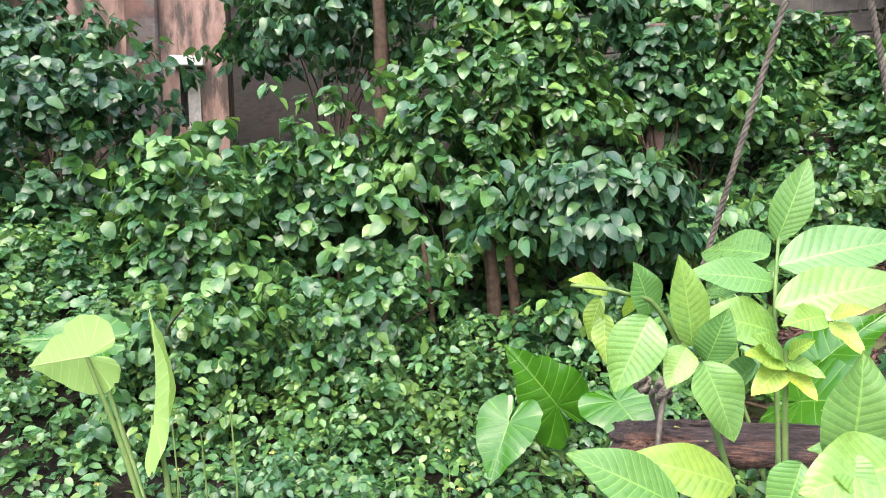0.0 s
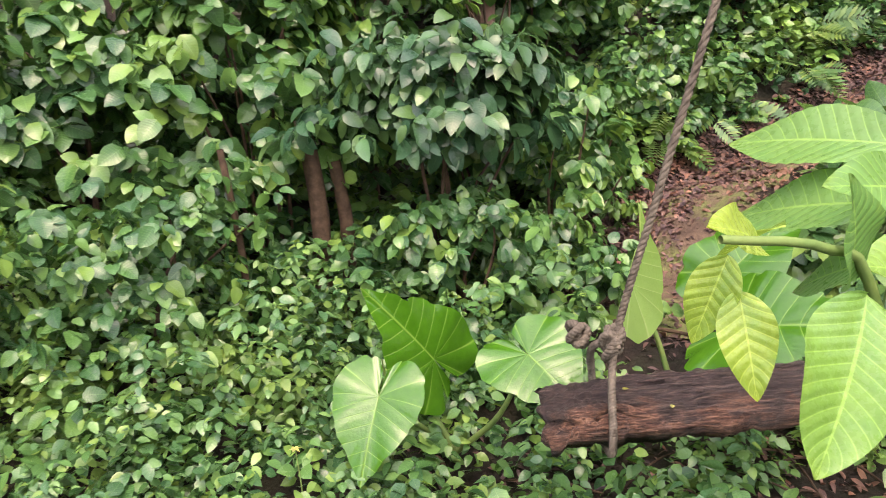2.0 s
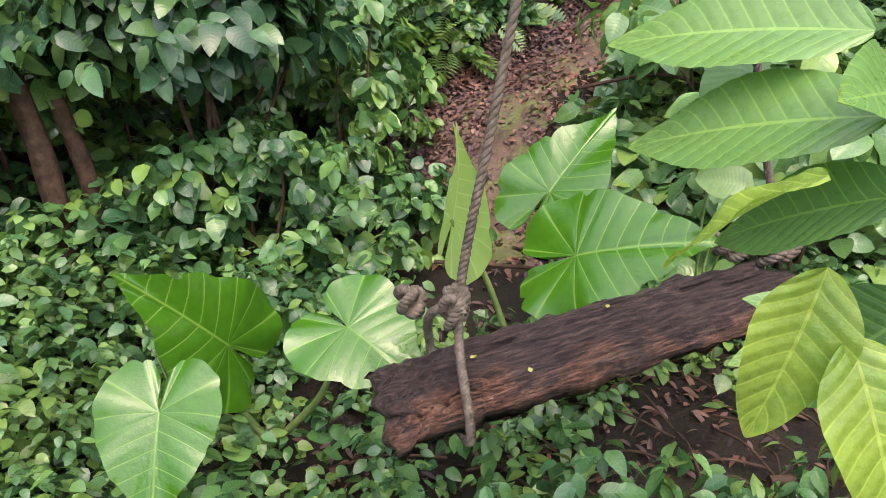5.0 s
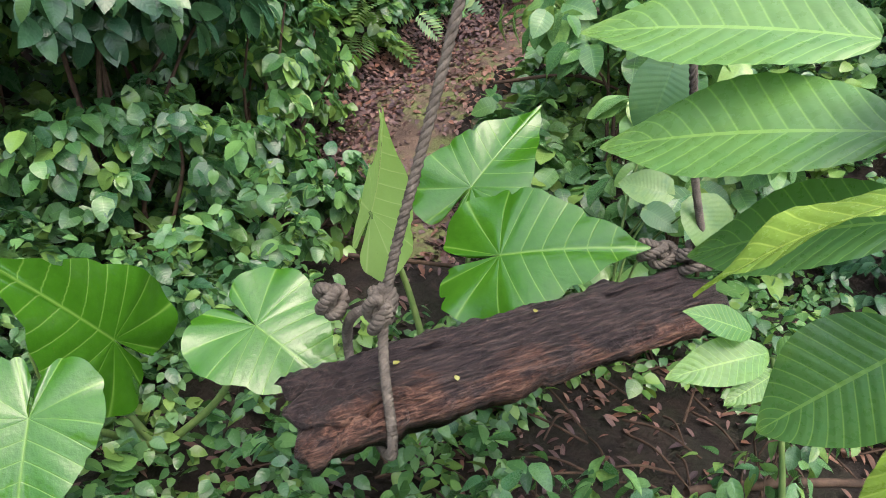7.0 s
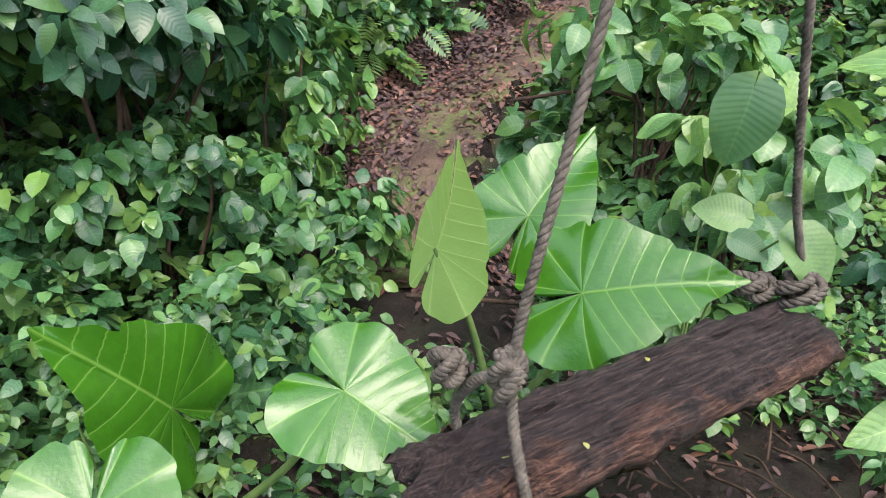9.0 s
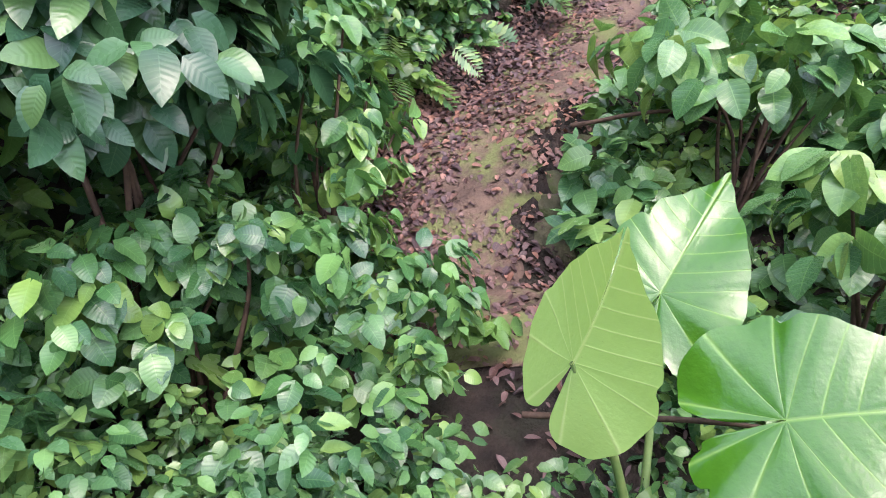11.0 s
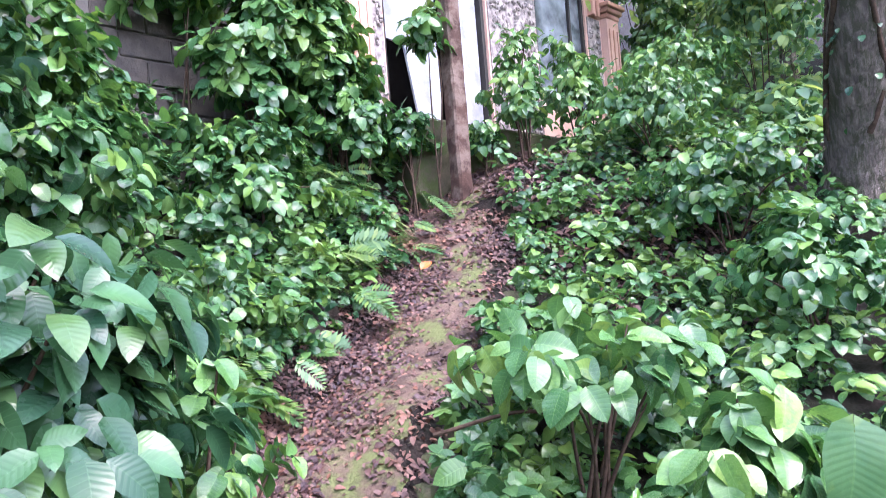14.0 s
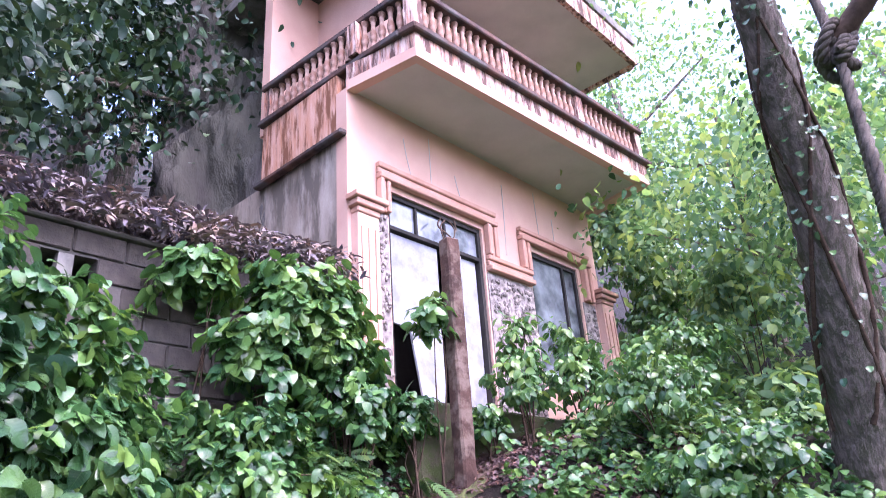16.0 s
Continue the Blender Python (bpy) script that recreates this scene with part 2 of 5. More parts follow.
STAINED = rough_mat("stained_pink_plaster", (0.56, 0.27, 0.16), (0.70, 0.46, 0.36), 3.6, 0.8, 0.3, 60, (0.17, 0.075, 0.04), (3.5, 3.5, 0.6))
TRIM = rough_mat("terracotta_trim_paint", (0.50, 0.27, 0.19), (0.60, 0.36, 0.27), 3, 0.65, 0.2, 80)
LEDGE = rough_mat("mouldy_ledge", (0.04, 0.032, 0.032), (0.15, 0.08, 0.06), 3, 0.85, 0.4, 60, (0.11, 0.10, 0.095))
FASCIA = rough_mat("flaking_fascia_paint", (0.52, 0.22, 0.13), (0.80, 0.70, 0.63), 4.0, 0.8, 0.3, 60, (0.07, 0.05, 0.05), (3.5, 3.5, 0.6))
BALUSTER = rough_mat("pale_baluster_paint", (0.30, 0.15, 0.10), (0.58, 0.42, 0.34), 6, 0.75, 0.3, 70, (0.2, 0.12, 0.09))
SOFFIT = rough_mat("grey_soffit_plaster", (0.50, 0.48, 0.44), (0.60, 0.58, 0.53), 1.5, 0.85, 0.2, 60)
WHITE = rough_mat("white_door_board", (0.26, 0.27, 0.30), (0.50, 0.51, 0.55), 3.5, 0.6, 0.1)
PEBBLE = rough_mat("pebble_cladding", (0.16, 0.14, 0.13), (0.55, 0.48, 0.44), 12, 0.7, 0.5, 80)
# Indoor darkness put into the colour of room surfaces; the dark frames share it.
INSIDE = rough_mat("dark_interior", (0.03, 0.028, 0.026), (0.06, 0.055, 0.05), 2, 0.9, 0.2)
POST = rough_mat("rusty_brown_post", (0.045, 0.025, 0.02), (0.11, 0.062, 0.045), 6, 0.85, 0.8, 60, (0.19, 0.14, 0.11))
IRON = rough_mat("rusty_wire", (0.06, 0.04, 0.03), (0.13, 0.08, 0.05), 30, 0.7, 0.3)
CLIFF = rough_mat("grey_rock_face", (0.065, 0.06, 0.055), (0.16, 0.148, 0.135), 0.9, 0.9, 1.0, 8, (0.10, 0.10, 0.08), (1, 1, 0.35), 0.15)


def glass_mat():
    k = Nodes("dusty_window_glass")
    dust = k.ramp(k.noise(2.5, 5.0), (0.35, (0.05, 0.06, 0.065)), (0.7, (0.30, 0.33, 0.36)))
    k.done(dust, 0.12)
    k.p.inputs["Specular IOR Level"].default_value = 0.9
    return k.m


GLASS = glass_mat()

# ---- mesh helpers ----
rng = np.random.default_rng(7)


def unit(a):
    return a / np.maximum(np.linalg.norm(a, axis=-1, keepdims=True), 1e-9)


def raw_mesh(name, verts, quads, uvs=None, mat=None, smooth=True):
    """A mesh of quads from arrays."""
    me = bpy.data.meshes.new(name)
    verts, quads = np.asarray(verts, dtype=np.float32), np.asarray(quads, dtype=np.int32)
    me.vertices.add(len(verts))
    me.vertices.foreach_set("co", verts.ravel())
    me.loops.add(quads.size)
    me.loops.foreach_set("vertex_index", quads.ravel())
    me.polygons.add(len(quads))
    me.polygons.foreach_set("loop_start", np.arange(0, quads.size, 4, dtype=np.int32))
    me.polygons.foreach_set("use_smooth", np.full(len(quads), smooth))
    if uvs is not None:
        me.uv_layers.new(name="UVMap").data.foreach_set("uv", np.asarray(uvs, dtype=np.float32)[quads.ravel()].ravel())
    me.update(calc_edges=True)
    me.validate()
    if mat:
        me.materials.append(mat)
    return me


def part(name, data, mat, parent=None, label="", m=None):
    """A bmesh or mesh as one object under a thing or a part."""
    if isinstance(data, bmesh.types.BMesh):
        me = bpy.data.meshes.new(name)
        data.to_mesh(me)
        data.free()
    else:
        me = data
    if mat and not me.materials:
        me.materials.append(mat)
    ob = new(name, me)
    if parent:
        ob.parent = parent
    if m is not None:
        ob.matrix_basis = m
    return tagged(ob, label)


def root(name, m, label, category, group="", kind=""):
    ob = new(name)
    ob.empty_display_size = 0.1
    ob.matrix_basis = m if isinstance(m, Matrix) else Matrix.Translation(m)
    return tagged(ob, label, category, group, kind)


def box(bm, x0, x1, y0, y1, z0, z1, bevel=0.0):
    m = Matrix.LocRotScale(((x0 + x1) / 2, (y0 + y1) / 2, (z0 + z1) / 2), None, (abs(x1 - x0), abs(y1 - y0), abs(z1 - z0)))
    vs = bmesh.ops.create_cube(bm, size=1, matrix=m)["verts"]
    if bevel:
        es = list({e for v in vs for e in v.link_edges})
        bmesh.ops.bevel(bm, geom=es, offset=bevel, segments=1, affect="EDGES", profile=0.5)
    return bm


def boxes(*rows, bevel=0.0):
    bm = bmesh.new()
    for r in rows:
        box(bm, *r, bevel=bevel)
    return bm


def tube_arrays(points, radii, sides=8, wobble=0.0, seed=0):
    """Rings round a smooth line through points."""
    pts = np.array(points, float)
    n = len(pts)
    radii = np.interp(np.linspace(0, 1, n), np.linspace(0, 1, len(np.atleast_1d(radii))), np.atleast_1d(radii))
    tan = unit(np.gradient(pts, axis=0))
    ref = np.where(np.abs(tan[:, 2:3]) > 0.9, np.array([[1.0, 0, 0]]), np.array([[0, 0, 1.0]]))
    if np.ptp(np.abs(tan[:, 2])) > 0 and np.any(np.abs(tan[:, 2]) > 0.9):
        ref = np.array([[0.93, 0.36, 0.05]]) * np.ones((n, 1))
    a = unit(np.cross(tan, ref))
    b = np.cross(tan, a)
    ang = np.linspace(0, 2 * np.pi, sides, endpoint=False)
    r = np.random.default_rng(seed)
    rr = radii[:, None] * (1 + wobble * r.uniform(-1, 1, (n, sides)))
    v = pts[:, None] + rr[..., None] * (np.cos(ang)[None, :, None] * a[:, None] + np.sin(ang)[None, :, None] * b[:, None])
    i, j = np.meshgrid(np.arange(n - 1), np.arange(sides), indexing="ij")
    q = np.stack([i * sides + j, i * sides + (j + 1) % sides, (i + 1) * sides + (j + 1) % sides, (i + 1) * sides + j], -1).reshape(-1, 4)
    return v.reshape(-1, 3), q


def join(arrays):
    vs, qs, k = [], [], 0
    for v, q in arrays:
        vs.append(v)
        qs.append(q + k)
        k += len(v)
    return np.concatenate(vs), np.concatenate(qs)


def curve_pts(points, n=16):
    """A smooth line through a few points."""
    p = np.array(points, float)
    t = np.linspace(0, 1, len(p))
    s = np.linspace(0, 1, n)
    if len(p) < 3:
        return np.stack([np.interp(s, t, p[:, k]) for k in range(3)], 1)
    out = []
    ext = np.concatenate([[2 * p[0] - p[1]], p, [2 * p[-1] - p[-2]]])
    for x in s * (len(p) - 1):
        i = min(int(x), len(p) - 2)
        f = x - i
        a, b, c, d = ext[i:i + 4]
        out.append(0.5 * (2 * b + (c - a) * f + (2 * a - 5 * b + 4 * c - d) * f * f + (3 * b - a - 3 * c + d) * f ** 3))
    return np.array(out)


def tube(name, points, radii, mat, parent=None, sides=8, wobble=0.0, n=16, label="", seed=0):
    v, q = tube_arrays(curve_pts(points, n), radii, sides, wobble, seed)
    return part(name, raw_mesh(name, v, q, None, mat), mat, parent, label)


# ---- leaves ----
def blade(width, rows, cols, fold=0.25, droop=0.25, heart=0.0, ripple=0.0, veins=9, wave=0.0):
    """A leaf blade along y, one long, from its stalk at the origin: vertices, quads, uvs. width(s) is the half width."""
    s = np.linspace(0, 1, rows)
    c = np.linspace(-1, 1, cols)
    S, C = np.meshgrid(s, c, indexing="ij")
    W = width(S)
    X = C * W
    Y = S - heart * np.abs(C) ** 1.5 * np.exp(-((S / 0.22) ** 2))
    Z = fold * np.abs(X) - droop * S ** 2 + ripple * np.cos((S - np.abs(C) * 0.16) * veins * 6.283) * np.abs(C) ** 0.5 * W * -1
    Z += wave * np.sin(S * 11 + C * 2) * np.abs(C) ** 2
    v = np.stack([X, Y, Z], -1).reshape(-1, 3)
    i, j = np.meshgrid(np.arange(rows - 1), np.arange(cols - 1), indexing="ij")
    q = np.stack([i * cols + j, i * cols + j + 1, (i + 1) * cols + j + 1, (i + 1) * cols + j], -1).reshape(-1, 4)
    return v, q, np.stack([C * 0.5 + 0.5, S], -1).reshape(-1, 2)


def oval(w, p=0.75, tip=0.012, full=0.85):
    return lambda s: w * np.sin(np.pi * np.clip(s, 0, 1) ** p) ** full + tip * (1 - s) + 0.004


HEART_LOW = blade(oval(0.40, 0.66, full=0.62), 7, 5, 0.18, 0.28, 0.12, 0, 9, 0.03)
OVATE_LOW = blade(oval(0.29, 0.78, full=0.66), 7, 3, 0.22, 0.34)
LANCE_LOW = blade(oval(0.16, 0.8), 6, 3, 0.3, 0.35)
HERB_LOW = blade(oval(0.31, 0.8, full=0.65), 5, 3, 0.22, 0.28)
ROUND_LOW = blade(oval(0.40, 0.7), 5, 3, 0.2, 0.15, 0.05)
HEART = blade(oval(0.40, 0.68, full=0.66), 11, 7, 0.22, 0.25, 0.16, 0.008, 8, 0.02)
BROADLEAF = blade(oval(0.38, 0.74, full=0.66), 11, 7, 0.2, 0.3, 0.1, 0.010, 8, 0.02)
OVATE = blade(oval(0.24, 0.75), 9, 5, 0.25, 0.3, 0, 0.02, 9, 0.015)
SAPLING_BLADE = blade(oval(0.215, 0.8), 84, 9, 0.18, 0.16, 0, 0.014, 13, 0.012)
SLIM_BLADE = blade(oval(0.25, 0.75), 60, 9, 0.22, 0.2, 0, 0.010, 9, 0.03)
WIDE_BLADE = blade(oval(0.32, 0.75), 84, 9, 0.22, 0.2, 0, 0.006, 13, 0.03)


def lobed(lobes=5):
    """A palmately lobed blade."""
    a = np.linspace(-2.5, 2.5, lobes * 4 + 1)
    r = 0.42 + 0.3 * np.cos(a * lobes / 5.0 * 2 * np.pi / 2.0 * 1.0) ** 2 - 0.10 * np.abs(a)
    v = [[0, 0.25, 0]] + [[math.sin(t) * k, 0.25 + math.cos(t) * k, -0.12 * k] for t, k in zip(a, r)]
    q = [[0, i, i + 1, min(i + 2, len(a))] for i in range(1, len(a) - 1, 2)]
    v = np.array(v)
    return v, np.array(q), np.stack([v[:, 0] * 0.8 + 0.5, np.clip(v[:, 1], 0, 1)], -1)


LOBED = lobed()


def frond(pairs=11):
    """A fern frond: a row of narrow leaflets along an arching rib, one long."""
    vs, qs, us, k = [], [], [], 0
    v0, q0, u0 = blade(oval(0.16, 0.8), 3, 3, 0.1, 0.1)
    for i in range(pairs):
        s = 0.12 + 0.86 * i / pairs
        size = 0.30 * math.sin(math.pi * min(1, (s + 0.12)) ** 1.1) + 0.03
        for side in (-1, 1):
            an = side * radians(68 - 25 * s)
            R = np.array([[math.cos(an), math.sin(an), 0], [-math.sin(an), math.cos(an), 0], [0, 0, 1]])
            v = v0 * size @ R.T + [0, s, -0.45 * s * s]
            vs.append(v)
            qs.append(q0 + k)
            us.append(u0)
            k += len(v)
    return np.concatenate(vs), np.concatenate(qs), np.concatenate(us)


FROND = frond()


EAR = [(0, 1.0), (0.07, 0.88), (0.20, 0.70), (0.34, 0.48), (0.45, 0.24), (0.5, 0.02), (0.475, -0.2), (0.385, -0.38), (0.22, -0.475), (0.09, -0.44), (0.028, -0.27), (0.008, -0.05)]


def arrow_leaf(seed, droop=0.15, fold=0.12, wave=0.03, swell=0.018, lobe=1.0, bites=3, n=64, rings=13):
    """A big heart-shaped blade with two rear lobes, its tip one unit from the stalk's joint; it swells between the lateral veins."""
    g = np.random.default_rng(seed)
    vs, qs, us, k = [], [], [], 0
    edge = curve_pts([(x, y if y > 0 else y * lobe, 0) for x, y in EAR], n)[:, :2]
    for side in (-1, 1):
        out = edge * (1 + 0.012 * np.sin(np.arange(n) * 0.9 + g.uniform(0, 6)))[:, None]
        out[0] = edge[0]
        for b in range(bites):
            out = out * (1 - g.uniform(0.04, 0.12) * np.exp(-(((np.arange(n) - g.uniform(10, n - 8)) / g.uniform(0.7, 1.5)) ** 2)))[:, None]
        f = np.linspace(0, 1, rings)
        P = out[:, None, :] * f[None, :, None]
        X, Y = np.maximum(P[..., 0], 0), P[..., 1]
        c = Y - 0.45 * X - 0.25 * X * X
        ph = np.where(c > 0, c / 0.15, -np.arctan2(np.maximum(-c, 0), X + 1e-6) / (np.pi / 2) * 3.6)
        Z = fold * X - droop * np.clip(Y, 0, None) ** 2 - 0.1 * np.clip(-Y, 0, None) - 0.25 * np.clip(X - 0.3, 0, None) ** 1.5
        Z = Z + swell * np.abs(np.sin(np.pi * ph)) * (f * (1.15 - 0.5 * f))[None, :]
        Z = Z + wave * np.sin(np.arange(n) * 0.42 + g.uniform(0, 6))[:, None] * f[None, :] ** 3
        vs.append(np.stack([side * X, Y, Z], -1).reshape(-1, 3))
        i, j = np.meshgrid(np.arange(n - 1), np.arange(rings - 1), indexing="ij")
        q = np.stack([i * rings + j, i * rings + j + 1, (i + 1) * rings + j + 1, (i + 1) * rings + j], -1).reshape(-1, 4)
        qs.append((q[:, ::-1] if side > 0 else q) + k)
        us.append(np.stack([0.5 + side * X, 0.5 + ph / 20], -1).reshape(-1, 2))
        k += n * rings
    return np.concatenate(vs), np.concatenate(qs), np.concatenate(us)


def leaves(name, shape, pos, axis, normal, size, mat):
    """One mesh of many leaves: each at pos, along axis, facing normal."""
    v, q, u = shape
    y = unit(np.asarray(axis, float))
    z = unit(normal - (normal * y).sum(1, keepdims=True) * y)
    x = np.cross(y, z)
    M = np.stack([x, y, z], 1) * np.asarray(size)[:, None, None]
    V = (np.einsum("kc,ncd->nkd", v, M) + np.asarray(pos)[:, None]).reshape(-1, 3)
    Q = (q[None] + (np.arange(len(pos)) * len(v))[:, None, None]).reshape(-1, 4)
    return raw_mesh(name, V, Q, np.tile(u, (len(pos), 1)), mat)


def leaf_pose(pos, axis, normal, size):
    y = Vector(axis).normalized()
    z = Vector(normal)
    z = (z - z.dot(y) * y).normalized()
    x = y.cross(z)
    return Matrix(((x[0], y[0], z[0], pos[0]), (x[1], y[1], z[1], pos[1]), (x[2], y[2], z[2], pos[2]), (0, 0, 0, 1))) @ Matrix.Diagonal((size, size, size, 1))


# ---- ground ----
PATH_LINE = np.array([(1.75, 3.75, 0.10), (2.2, 4.2, 0.16), (2.5, 4.5, 0.40), (2.97, 4.68, 0.63), (3.6, 4.72, 0.82), (4.8, 4.86, 1.28), (5.3, 5.0, 1.5), (6.1, 5.3, 2.05), (6.9, 5.2, 2.5)])


def ground_z(x, y, fine=True):
    """The height of the ground."""
    x, y = np.asarray(x, float), np.asarray(y, float)
    s = 0.9 * x + 0.43 * y
    q = -0.43 * x + 0.9 * y
    base = np.interp(s, [-60, -3, 2.5, 3.8, 4.7, 6.4, 6.8, 8.0, 8.7, 12, 20, 60, 500], [-3, -0.1, 0.0, 0.1, 0.6, 1.2, 1.4, 2.3, 2.75, 3.5, 7.0, 25, 60])
    mid = np.interp(s, [0, 3.8, 4.7, 6.4, 12], [3.0, 2.85, 2.95, 2.3, 2.2])
    d = q - mid
    bank = np.interp(d, [-60, -6, -0.9, -0.45, -0.2, 0.25, 1.0, 2.3, 3.6, 6, 12, 60, 500], [3, -0.3, -0.1, -0.15, 0, 0, 0.35, 1.25, 1.7, 2.4, 8, 30, 60])
    low = np.interp(s, [2.0, 4.0], [0.75, 1.0])
    z = base + bank * low
    # the worn path, cut level across
    best = np.full(x.shape, 9.0)
    pz = np.zeros(x.shape)
    for a, b in zip(PATH_LINE[:-1], PATH_LINE[1:]):
        e = b[:2] - a[:2]
        t = np.clip(((x - a[0]) * e[0] + (y - a[1]) * e[1]) / (e @ e), 0, 1)
        dist = np.hypot(x - a[0] - t * e[0], y - a[1] - t * e[1])
        near = dist < best
        pz = np.where(near, a[2] + t * (b[2] - a[2]), pz)
        best = np.minimum(best, dist)
    w = np.clip((0.75 - best) / 0.45, 0, 1)
    w = w * w * (3 - 2 * w)
    z = z * (1 - w) + pz * w
    if fine:
        z = z + 0.025 * np.sin(x * 7 + 1.3 * np.sin(y * 5)) * np.cos(y * 6 + np.sin(x * 4))
    return z


def path_gap(x, y):
    """The distance from the middle of the path."""
    best = np.full(np.shape(x), 9.0)
    for a, b in zip(PATH_LINE[:-1], PATH_LINE[1:]):
        e = b[:2] - a[:2]
        t = np.clip(((x - a[0]) * e[0] + (y - a[1]) * e[1]) / (e @ e), 0, 1)
        best = np.minimum(best, np.hypot(x - a[0] - t * e[0], y - a[1] - t * e[1]))
    return best


def path_side(x, y):
    """How far a point lies to the uphill side of the path's middle."""
    best, off = np.full(np.shape(x), 9.0), np.zeros(np.shape(x))
    for a, b in zip(PATH_LINE[:-1], PATH_LINE[1:]):
        e = b[:2] - a[:2]
        t = np.clip(((x - a[0]) * e[0] + (y - a[1]) * e[1]) / (e @ e), 0, 1)
        d = np.hypot(x - a[0] - t * e[0], y - a[1] - t * e[1])
        off = np.where(d < best, ((y - a[1]) * e[0] - (x - a[0]) * e[1]) / np.hypot(*e), off)
        best = np.minimum(best, d)
    return off


def spread(lo, hi, step, far, grow=1.22):
    mid = list(np.arange(lo, hi, step))
    up, d = [], step
    while (up[-1] if up else hi) < far:
        up.append((up[-1] if up else mid[-1]) + d)
        d *= grow
    down, d = [], step
    while (down[-1] if down else lo) > -far:
        down.append((down[-1] if down else mid[0]) - d)
        d *= grow
    return np.array(down[::-1] + mid + up)


gx, gy = spread(-4, 9, 0.08, 600), spread(-1, 9, 0.08, 600)
GX, GY = np.meshgrid(gx, gy, indexing="ij")
gv = np.stack([GX, GY, ground_z(GX, GY)], -1).reshape(-1, 3)
gi, gj = np.meshgrid(np.arange(len(gx) - 1), np.arange(len(gy) - 1), indexing="ij")
gq = np.stack([gi * len(gy) + gj, (gi + 1) * len(gy) + gj, (gi + 1) * len(gy) + gj + 1, gi * len(gy) + gj + 1], -1).reshape(-1, 4)
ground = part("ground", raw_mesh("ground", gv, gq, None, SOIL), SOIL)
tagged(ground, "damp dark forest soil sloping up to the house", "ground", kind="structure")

# the trodden path: its own skin over the ground
line = curve_pts(PATH_LINE, 120)
side = unit(np.cross(np.gradient(line, axis=0) * [1, 1, 0], [0, 0, 1.0]))
cols = np.linspace(-1, 1, 13)
half = 0.38 + 0.05 * np.sin(np.arange(120) * 0.21) + 0.04 * np.sin(np.arange(120) * 0.67)
pv = line[:, None, :] + side[:, None, :] * (cols[None, :] * half[:, None])[..., None]
pv[..., 2] = ground_z(pv[..., 0], pv[..., 1]) + 0.02 - 0.035 * np.abs(cols)[None, :] ** 4 + 0.012 * np.sin(pv[..., 0] * 23) * np.cos(pv[..., 1] * 19)
pi_, pj = np.meshgrid(np.arange(119), np.arange(12), indexing="ij")
pq = np.stack([pi_ * 13 + pj, pi_ * 13 + pj + 1, (pi_ + 1) * 13 + pj + 1, (pi_ + 1) * 13 + pj], -1).reshape(-1, 4)
tagged(part("path", raw_mesh("path", pv.reshape(-1, 3), pq, None, PATH), PATH), "narrow trodden earth path strewn with brown dead leaves", "path", kind="structure")

# ---- the pink house ----
FU = Vector((0.9453, -0.3261, 0))
FV = Vector((0.3261, 0.9453, 0))
HOUSE = Matrix(((FU.x, FV.x, 0, 6.67), (FU.y, FV.y, 0, 6.2), (0, 0, 1, 3.14), (0, 0, 0, 1)))
house = root("house", HOUSE, "abandoned two-storey house of faded pink plaster with a balcony", "house")
XL, XR, BF, ZB = -0.62, 4.97, -1.15, 3.9

# front wall round the door and window openings
for row in ((XL, 0.03, 0, 0.2, -1.2, ZB), (0.03, 1.85, 0, 0.2, 2.66, ZB), (0.03, 1.85, 0, 0.2, -1.2, 0.0), (1.85, 2.97, 0, 0.2, -1.2, ZB),
           (2.97, 4.32, 0, 0.2, 2.64, ZB), (2.97, 4.32, 0, 0.2, -1.2, 0.6), (4.32, XR, 0, 0.2, -1.2, ZB)):
    part("front_wall", boxes(row), PINK, house, "faded pink plaster with hairline cracks")
part("side_wall", boxes((XL, XL + 0.2, 0.2, 1.85, 3.28, 4.2)), STAINED, house, "pink plaster streaked with rust and mould")
part("lower_side_wall", boxes((XL + 0.03, XL + 0.2, 0.2, 3.2, -1.5, 3.26)), CEMENT, house, "bare grey cement wall")
part("far_wall", boxes((XR - 0.2, XR, 0.2, 5.0, -1.2, 7.4), (XL + 0.2, XR - 0.2, 4.8, 5.0, -1.2, 7.4)), PINK, house)
# The room looks unlit through its near-black floor and back wall.
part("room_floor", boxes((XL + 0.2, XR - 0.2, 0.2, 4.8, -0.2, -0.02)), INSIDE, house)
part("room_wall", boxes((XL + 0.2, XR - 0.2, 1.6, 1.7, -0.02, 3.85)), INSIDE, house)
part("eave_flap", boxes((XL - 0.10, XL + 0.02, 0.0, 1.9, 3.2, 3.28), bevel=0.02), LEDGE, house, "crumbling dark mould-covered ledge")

def flare(x, y):
    """The balcony is a little out of square."""
    k, f = -min(y, 0.0) / 1.15, (x - XL) / 5.6
    return x + k * (0.18 * (1 - f) - 0.30 * f), (y * (0.93 + 0.24 * f) if y < 0 else y)


def flared(bm):
    for v in bm.verts:
        v.co.x, v.co.y = flare(v.co.x, v.co.y)
    return bm


